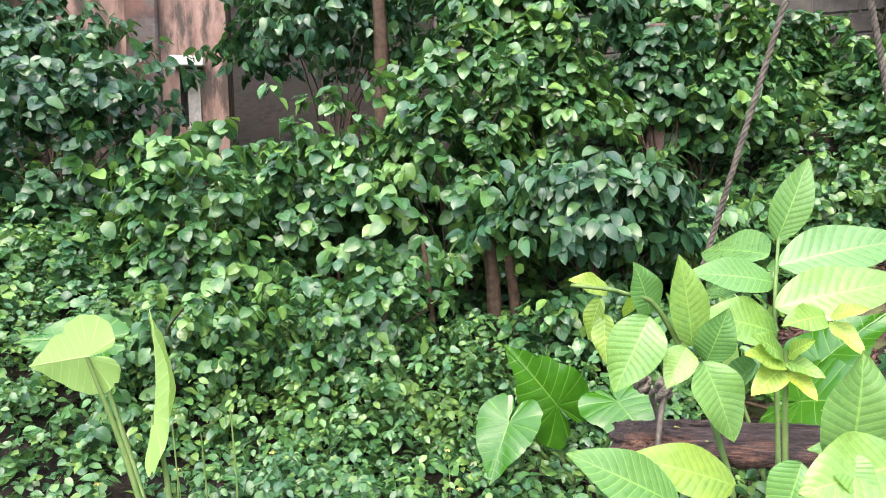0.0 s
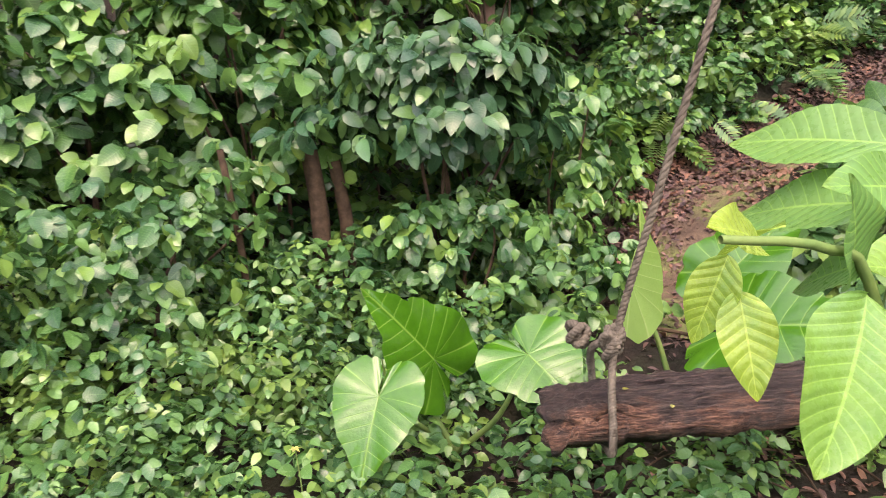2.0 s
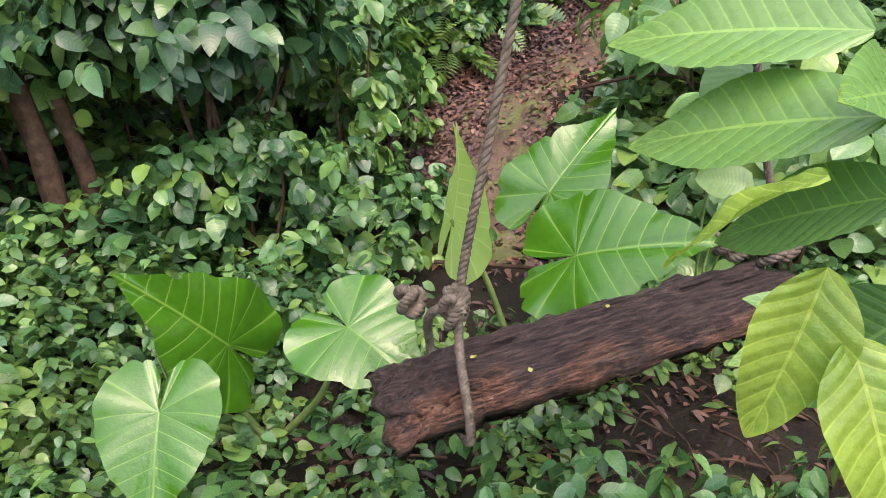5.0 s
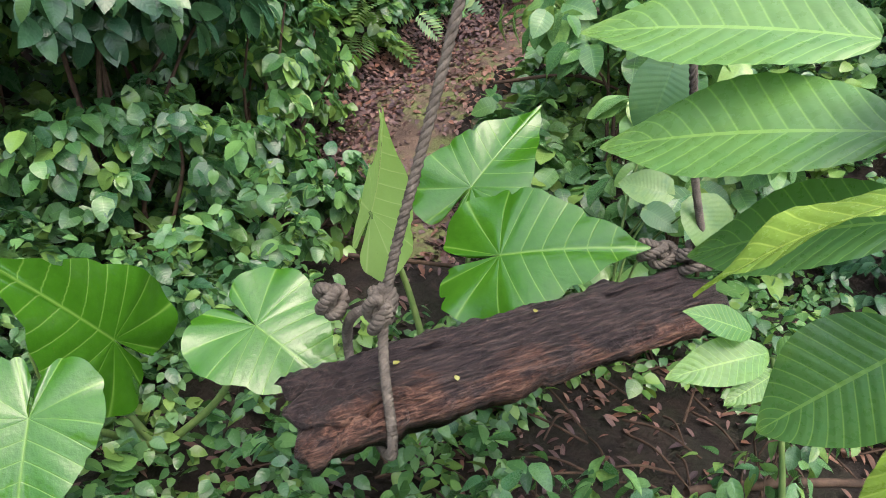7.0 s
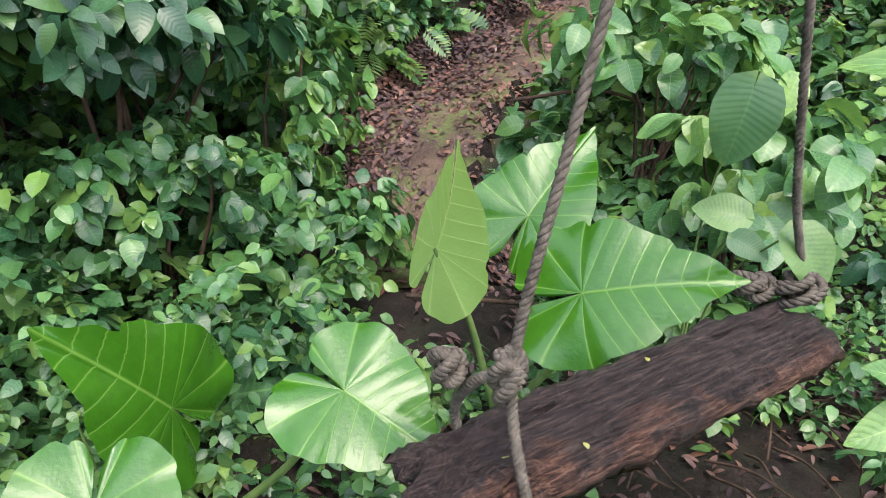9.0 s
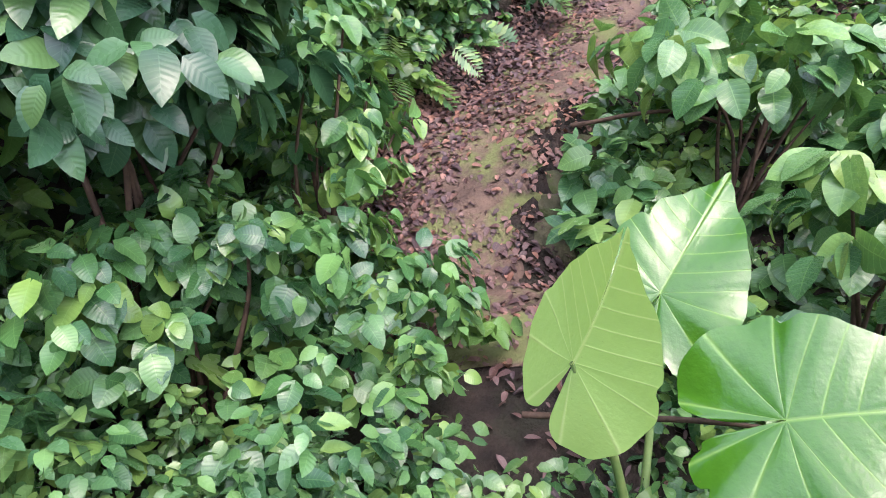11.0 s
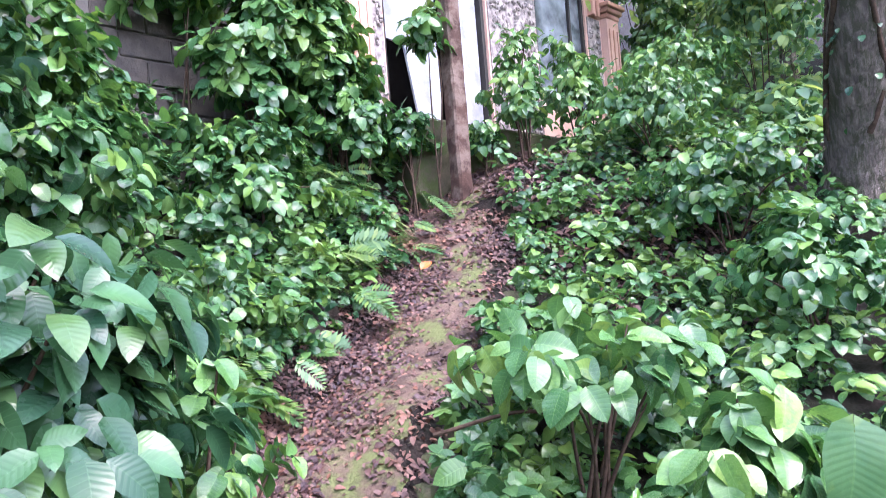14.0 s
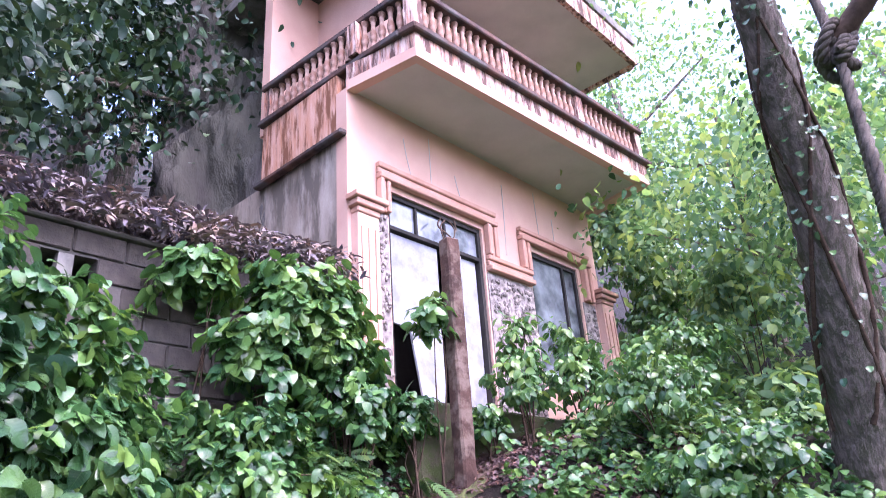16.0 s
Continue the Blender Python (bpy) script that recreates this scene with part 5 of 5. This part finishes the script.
# shrubs
SHRUBS = [
    # the vine mound ahead, then leftwards
    ("vine_mound", "mound of bright heart-leaved vines", (-0.75, 4.75, 1.05), (0.9, 0.6, 0.95), 2325, HEART_LOW, (0.052, 0.126), VINE, 31),
    ("vine_mound", "mound of bright heart-leaved vines", (0.1, 4.7, 1.15), (0.75, 0.55, 1.15), 2170, HEART_LOW, (0.052, 0.126), VINE, 32),
    ("vine_mound", "low mound of bright vines", (-1.6, 4.5, 0.85), (0.8, 0.55, 0.95), 1860, HEART_LOW, (0.052, 0.118), VINE, 33),
    ("vine_mound", "low vine mound at the bank's foot", (-0.5, 3.95, 0.50), (0.7, 0.45, 0.55), 1395, HEART_LOW, (0.044, 0.081), VINE, 71),
    ("vine_mound", "low vine mound at the bank's foot", (-1.5, 3.7, 0.42), (0.7, 0.45, 0.50), 1240, HEART_LOW, (0.044, 0.081), VINE, 72),
    ("vine_mound", "low vine mound at the bank's foot", (1.0, 4.15, 0.45), (0.6, 0.4, 0.45), 1085, HEART_LOW, (0.044, 0.089), VINE, 73),
    ("vine_mound", "low vine mound at the bank's foot", (1.45, 4.0, 0.32), (0.5, 0.4, 0.38), 930, HEART_LOW, (0.044, 0.089), VINE, 74),
    ("vine_mound", "vine mound along the path", (2.0, 4.95, 0.6), (0.5, 0.4, 0.6), 1085, HEART_LOW, (0.044, 0.089), VINE, 75),
    ("vine_mound", "bright vine mound on the ridge", (0.75, 5.0, 1.75), (0.6, 0.4, 0.85), 2092, HEART_LOW, (0.059, 0.104), VINE, 76),
    ("shrub", "hillside shrub beyond the house", (12.8, 3.7, 5.2), (1.3, 0.9, 1.6), 1875, OVATE_LOW, (0.102, 0.170), BROAD, 77),
    ("shrub", "dark shrub smothering the ruin", (-3.6, 6.5, 2.5), (0.75, 0.4, 0.9), 1125, HEART_LOW, (0.068, 0.136), DARK, 80),
    ("shrub", "dark tall thicket beside the ruin", (-1.2, 7.6, 3.1), (1.1, 0.5, 1.3), 2625, OVATE_LOW, (0.085, 0.145), DARK, 81),
    ("shrub", "vine bush on the wall by the house", (5.55, 6.2, 3.3), (0.6, 0.3, 0.7), 1312, HEART_LOW, (0.076, 0.145), VINE, 82),
    ("shrub", "weeds hanging over the porch step", (5.98, 5.62, 2.72), (0.32, 0.22, 0.32), 412, HEART_LOW, (0.068, 0.128), VINE, 84),
    ("shrub", "weeds beside the brown post", (6.75, 5.15, 2.75), (0.32, 0.22, 0.30), 350, OVATE_LOW, (0.068, 0.128), VINE, 85),
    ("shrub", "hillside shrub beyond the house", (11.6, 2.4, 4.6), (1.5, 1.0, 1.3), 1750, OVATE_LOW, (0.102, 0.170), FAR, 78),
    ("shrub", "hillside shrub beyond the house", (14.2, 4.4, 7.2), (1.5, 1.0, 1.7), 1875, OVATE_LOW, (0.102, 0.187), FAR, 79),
    ("shrub", "dark shrub with glossy hanging leaves", (0.95, 4.3, 1.2), (0.66, 0.45, 0.45), 2325, OVATE_LOW, (0.067, 0.126), DARK, 34),
    ("shrub", "dark leafy shrub in the shade", (-3.0, 5.4, 1.5), (1.0, 0.7, 1.3), 2325, HEART_LOW, (0.067, 0.118), DARK, 35),
    ("shrub", "dark leafy shrub in the shade", (-3.6, 4.4, 0.7), (0.9, 0.7, 0.8), 1395, OVATE_LOW, (0.059, 0.111), DARK, 36),
    ("shrub", "shrub overhanging the ruin", (0.9, 6.1, 2.9), (1.2, 0.6, 0.9), 2812, OVATE_LOW, (0.085, 0.145), DARK, 37),
    ("shrub", "leafy shrub on the bank", (2.2, 6.0, 2.0), (0.9, 0.6, 1.0), 3255, HEART_LOW, (0.067, 0.118), VINE, 38),
    ("shrub", "leafy shrub overhead on the bank", (1.9, 6.6, 3.0), (0.7, 0.5, 0.8), 1860, OVATE_LOW, (0.074, 0.118), VINE, 39),
    ("shrub", "tall shrub behind the vines", (-1.0, 6.6, 2.9), (1.1, 0.6, 0.9), 1687, OVATE_LOW, (0.085, 0.145), DARK, 40),
    ("shrub", "tall shrub behind the ruin", (-4.6, 6.6, 2.6), (1.1, 0.8, 1.6), 1625, OVATE_LOW, (0.085, 0.153), DARK, 41),
    ("shrub", "vine curtain over the block wall", (4.75, 6.4, 3.15), (0.7, 0.25, 0.55), 1000, HEART_LOW, (0.09, 0.16), VINE, 86),
    ("shrub", "vine curtain over the block wall", (5.5, 6.15, 3.55), (0.55, 0.2, 0.75), 900, HEART_LOW, (0.09, 0.16), BROAD, 87),
    ("shrub", "leafy vines round the overgrown pillar", (0.55, 5.2, 2.3), (0.5, 0.25, 0.9), 900, HEART_LOW, (0.07, 0.13), VINE, 88),
    ("shrub", "leafy vines round the slim pillar", (1.75, 5.6, 2.1), (0.5, 0.25, 0.6), 700, HEART_LOW, (0.07, 0.13), DARK, 89),
    # the bank left of the path
    ("shrub", "leafy shrub leaning over the path", (1.9, 5.3, 0.95), (0.65, 0.5, 0.6), 2092, HEART_LOW, (0.052, 0.104), VINE, 42),
    ("shrub", "dark glossy shrub on the bank", (1.35, 4.85, 0.95), (0.55, 0.4, 0.5), 930, OVATE_LOW, (0.067, 0.118), VINE, 43),
    ("shrub", "leafy shrub beside the path", (3.1, 5.6, 1.2), (0.75, 0.45, 0.5), 1395, HEART_LOW, (0.052, 0.096), VINE, 44),
    ("shrub", "leafy shrub on the bank", (4.2, 6.1, 2.0), (0.8, 0.5, 0.7), 2325, HEART_LOW, (0.059, 0.111), VINE, 45),
    ("shrub", "vine curtain hanging over the wall", (3.3, 6.8, 2.4), (0.8, 0.35, 0.7), 2092, HEART_LOW, (0.067, 0.118), VINE, 46),
    ("shrub", "vine bush climbing the wall", (5.2, 6.35, 3.7), (0.75, 0.35, 0.65), 1687, HEART_LOW, (0.085, 0.170), BROAD, 47),
    ("shrub", "vine bush climbing the wall top", (4.2, 6.75, 3.85), (0.45, 0.3, 0.45), 500, HEART_LOW, (0.102, 0.170), BROAD, 48),
    ("shrub", "vine bush at the wall's foot", (5.6, 6.0, 2.75), (0.6, 0.4, 0.6), 875, HEART_LOW, (0.068, 0.128), VINE, 49),
    ("shrub", "sparse climbing shrub in front of the door", (6.12, 5.42, 3.72), (0.32, 0.22, 0.5), 137, HEART_LOW, (0.102, 0.170), BROAD, 50),
    ("shrub", "weedy shrub by the window", (7.3, 4.9, 3.2), (0.6, 0.4, 0.8), 625, OVATE_LOW, (0.076, 0.136), BROAD, 51),
    ("shrub", "weedy shrub by the window", (8.4, 4.5, 3.4), (0.8, 0.4, 0.8), 875, OVATE_LOW, (0.076, 0.136), BROAD, 52),
    ("shrub", "yellow-green shrub on the slope", (7.6, 3.6, 2.9), (0.9, 0.6, 0.6), 1395, OVATE_LOW, (0.067, 0.118), BROAD, 53),
    ("shrub", "yellow-green shrub on the slope", (9.3, 3.4, 3.5), (1.1, 0.7, 0.8), 1550, OVATE_LOW, (0.074, 0.133), BROAD, 54),
    ("shrub", "leafy shrub on the shaded slope", (6.3, 2.9, 1.9), (0.9, 0.6, 0.6), 1395, HEART_LOW, (0.067, 0.118), VINE, 55),
    ("shrub", "low shrub on the shaded slope", (5.0, 2.4, 1.2), (0.8, 0.6, 0.5), 1240, HEART_LOW, (0.067, 0.111), VINE, 56),
]
for name, label, c, rad, n, shape, size, mat, seed in SHRUBS:
    shrub(name, label, c, rad, n, shape, size, mat, seed, 2 if seed in (37, 39, 46, 47, 48, 50, 82, 83) else 6)

# the near bush right of the path: every broad leaf on its own
shrub("broadleaf_bush", "bush with broad pale green veined leaves by the path", (3.15, 3.45, 0.95), (0.62, 0.50, 0.40), 290, BROADLEAF, (0.09, 0.165), BROAD, 61, 10, singles=290)
shrub("broadleaf_bush", "bush with broad holed leaves below the path", (2.6, 2.75, 0.65), (0.55, 0.45, 0.40), 240, BROADLEAF, (0.09, 0.16), BROAD, 62, 8, singles=240)
shrub("heart_leaf_vine", "hanging vine with large veined leaves beside the path", (1.75, 4.45, 0.75), (0.45, 0.38, 0.42), 260, HEART, (0.055, 0.11), VINE, 63, 8, singles=260)
shrub("seedling", "young herb with small paired leaves under the swing", (0.95, 2.15, 0.22), (0.26, 0.2, 0.16), 110, OVATE, (0.05, 0.085), HERB, 64, 8, singles=110, stem_r=0.003)
for x, y, n, seed in ((0.72, 2.12, 110, 65), (1.18, 2.02, 120, 66), (1.45, 1.92, 60, 67), (1.0, 1.92, 100, 68), (1.75, 1.95, 50, 69), (0.85, 2.3, 90, 70)):
    shrub("seedling", "young herb with small paired leaves near the swing", (x, y, 0.17), (0.2, 0.16, 0.14), n, OVATE, (0.04, 0.075), HERB, seed, 6, group="seedlings", singles=n, stem_r=0.003)

# ---- the forest behind ----
def forest_tree(x, y, tall, spread_, n, seed, label, mat=FAR):
    g = np.random.default_rng(seed)
    z = float(ground_z(x, y))
    t = root("forest_tree", (x, y, z), label, "tree", "forest trees")
    lean = g.normal(0, 0.08 * tall, 2)
    arr = [tube_arrays(curve_pts([(0, 0, -0.3), (lean[0] * 0.3, lean[1] * 0.3, tall * 0.4), (lean[0], lean[1], tall)], 14), [0.03 * tall, 0.018 * tall, 0.006 * tall], 9, 0.08, seed)]
    part("trunk", raw_mesh("trunk", *arr[0], None, BARK), BARK, t)
    pts = []
    limbs = []
    for k in range(9):
        h = tall * (0.3 + 0.7 * k / 9)
        d = g.normal(0, 1, 3)
        tip = np.array([lean[0] * h / tall + d[0] * spread_ * 0.55, lean[1] * h / tall + d[1] * spread_ * 0.55, h + 0.15 * tall * g.random()])
        limbs.append(tube_arrays(curve_pts([(lean[0] * h / tall * 0.8, lean[1] * h / tall * 0.8, h * 0.85), tip], 6), [0.008 * tall, 0.003 * tall], 5))
        m = n // 9
        c = tip + g.normal(0, 1, (m, 3)) * np.array([0.42, 0.42, 0.30]) * spread_ * 0.6
        pts.append(c)
    for a in limbs:
        part("limb", raw_mesh("limb", *a, None, BARK), BARK, t)
    pos = np.concatenate(pts)
    m = len(pos)
    part("crown", leaves("crown", OVATE_LOW, pos, g.normal(0, 1, (m, 3)) - [0, 0, 0.5], g.normal(0, 0.5, (m, 3)) + [0, 0, 0.8], g.uniform(0.10, 0.19, m), mat), None, t)


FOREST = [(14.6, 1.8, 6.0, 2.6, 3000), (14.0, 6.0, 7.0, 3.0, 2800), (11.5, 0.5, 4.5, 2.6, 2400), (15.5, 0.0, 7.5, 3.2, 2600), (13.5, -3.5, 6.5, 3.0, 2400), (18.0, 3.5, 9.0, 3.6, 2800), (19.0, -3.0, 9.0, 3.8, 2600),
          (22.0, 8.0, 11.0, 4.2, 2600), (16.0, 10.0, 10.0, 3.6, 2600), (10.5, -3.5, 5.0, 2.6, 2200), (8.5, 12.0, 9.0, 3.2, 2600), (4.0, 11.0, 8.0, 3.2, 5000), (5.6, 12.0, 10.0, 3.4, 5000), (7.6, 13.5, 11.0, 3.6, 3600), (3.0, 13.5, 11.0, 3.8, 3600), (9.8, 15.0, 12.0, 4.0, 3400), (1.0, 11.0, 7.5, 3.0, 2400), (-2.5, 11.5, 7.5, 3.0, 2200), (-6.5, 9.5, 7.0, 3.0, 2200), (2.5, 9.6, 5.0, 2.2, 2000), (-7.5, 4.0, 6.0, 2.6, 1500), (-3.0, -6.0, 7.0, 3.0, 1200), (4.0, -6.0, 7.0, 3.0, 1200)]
# Trees past y = 9 take the shade-darkened leaf, the others the haze-lightened one.
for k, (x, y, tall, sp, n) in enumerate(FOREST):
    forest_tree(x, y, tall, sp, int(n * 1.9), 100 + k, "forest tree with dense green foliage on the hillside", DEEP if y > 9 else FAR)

# ---- small things ----
def twig(points, rad, label, mat=TWIG):
    v, q = tube_arrays(curve_pts(points, 18), rad, 7, 0.12, 3)
    tagged(part("fallen_branch", raw_mesh("fallen_branch", v, q, None, mat), mat), label, "branch")


twig([(1.35, 2.05, 0.16), (1.6, 1.9, 0.14), (1.9, 1.65, 0.12)], [0.014, 0.010], "pale peeled branch on the soil under the swing")
twig([(1.25, 3.2, 0.42), (1.5, 2.9, 0.40), (1.75, 2.75, 0.30)], [0.008, 0.005], "thin brown twig among the herbs")
twig([(2.95, 4.15, 0.72), (3.2, 3.75, 0.78), (3.45, 3.4, 0.62)], [0.011, 0.007], "brown dead stalk across the creepers")
g = np.random.default_rng(88)
for k in range(110):
    x, y, a, l = g.uniform(1.0, 2.5), g.uniform(1.4, 2.9), g.uniform(0, 6.28), g.uniform(0.1, 0.4)
    z = float(ground_z(x, y)) + 0.02
    twig([(x, y, z), (x + math.cos(a) * l / 2, y + math.sin(a) * l / 2, z + 0.03), (x + math.cos(a) * l, y + math.sin(a) * l, z)], [0.005, 0.003], "small dry twig on the soil")
tagged(part("fallen_leaf", singles_mesh(OVATE, ORANGE), None, None, "", leaf_pose((4.95, 5.12, 1.50), (0.7, -0.3, 0.5), (-0.7, -0.3, 0.6), 0.15)), "bright orange fallen leaf by the path", "leaf")
# thin brown trunks in the vine mound
for x, y, z0, z1, rr in ((-0.1, 4.05, 0.0, 1.1, 0.018), (0.28, 4.3, 0.2, 1.2, 0.05), (0.42, 4.35, 0.2, 1.0, 0.04), (-0.55, 6.2, 1.2, 4.0, 0.07)):
    v, q = tube_arrays(curve_pts([(x, y, z0 - 0.2), (x + 0.03, y + 0.02, (z0 + z1) / 2), (x - 0.02, y, z1)], 14), [rr, rr * 0.8], 9, 0.1, 4)
    tagged(part("small_trunk", raw_mesh("small_trunk", v, q, None, TWIG), TWIG), "reddish brown bare stem among the vines", "trunk")
# mossy stones that edge the path
for k in range(16):
    f = k / 15
    p = line[int(12 + f * 66)] + side[int(12 + f * 66)] * 0.46
    bm = bmesh.new()
    bmesh.ops.create_icosphere(bm, subdivisions=2, radius=1.0)
    sc = Vector((g.uniform(0.10, 0.19), g.uniform(0.08, 0.13), g.uniform(0.07, 0.13)))
    for v in bm.verts:
        v.co = v.co * (1 + 0.25 * noise.noise(v.co * 1.7 + Vector((k, 0, 0))))
        v.co = Vector((v.co.x * sc.x, v.co.y * sc.y, v.co.z * sc.z))
    for fc in bm.faces:
        fc.smooth = True
    ob = part("edge_stone", bm, MOSS, None, m=Matrix.Translation((p[0], p[1], float(ground_z(p[0], p[1])) - 0.085)) @ Matrix.Rotation(g.uniform(0, 3), 4, "Z"))
    tagged(ob, "moss-grown stone at the path's edge", "stone", "stones along the path")

# flowers, petals and stalks
def tiny(name, label, category, shape, mat, pos, axis, normal, size):
    return tagged(part(name, singles_mesh(shape, mat), None, None, "", leaf_pose(pos, axis, normal, size)), label, category)


for x, y in ((-1.55, 2.55), (-1.35, 2.6), (-1.1, 2.75), (0.05, 2.75), (0.0, 2.95), (-0.75, 2.9)):
    z = float(ground_z(x, y)) + 0.32
    fl = root("flower", (x, y, z - 0.3), "small yellow wild flower among the herbs", "flower", "yellow flowers")
    tube("stalk", [(0, 0, -0.02), (0.01, 0, 0.15), (0, 0, 0.3)], [0.002], STEM, fl, 5, n=5)
    for k in range(6):
        a = k * 1.047
        part("petal", singles_mesh(OVATE, YELLOW), None, fl, "", leaf_pose((0, 0, 0.3), (math.cos(a), math.sin(a), 0.25), (0, 0, 1), 0.02))
for lx, ly, a in ((0.17, 0.02, 0.4), (0.27, -0.07, 1.2), (0.13, -0.03, 2.0), (0.55, 0.05, 0.9)):
    p = SW @ Vector((lx, ly, 0.034))
    tiny("fallen_petal", "tiny yellow leaflet lying on the wet plank", "leaf", OVATE, YELLOW, p, swing_x * math.cos(a) + swing_y * math.sin(a), swing_z, 0.022)
for x, y, h in ((-0.85, 2.35, 0.55), (-0.76, 2.4, 0.62), (-1.05, 2.6, 0.5), (0.35, 3.2, 0.4)):
    v, q = tube_arrays(curve_pts([(x, y, float(ground_z(x, y)) - 0.02), (x + 0.01, y, h * 0.5), (x - 0.01, y + 0.02, h)], 8), [0.005, 0.003], 6)
    tagged(part("grass_stalk", raw_mesh("grass_stalk", v, q, None, STEM), STEM), "pale upright grass stalk", "stalk")
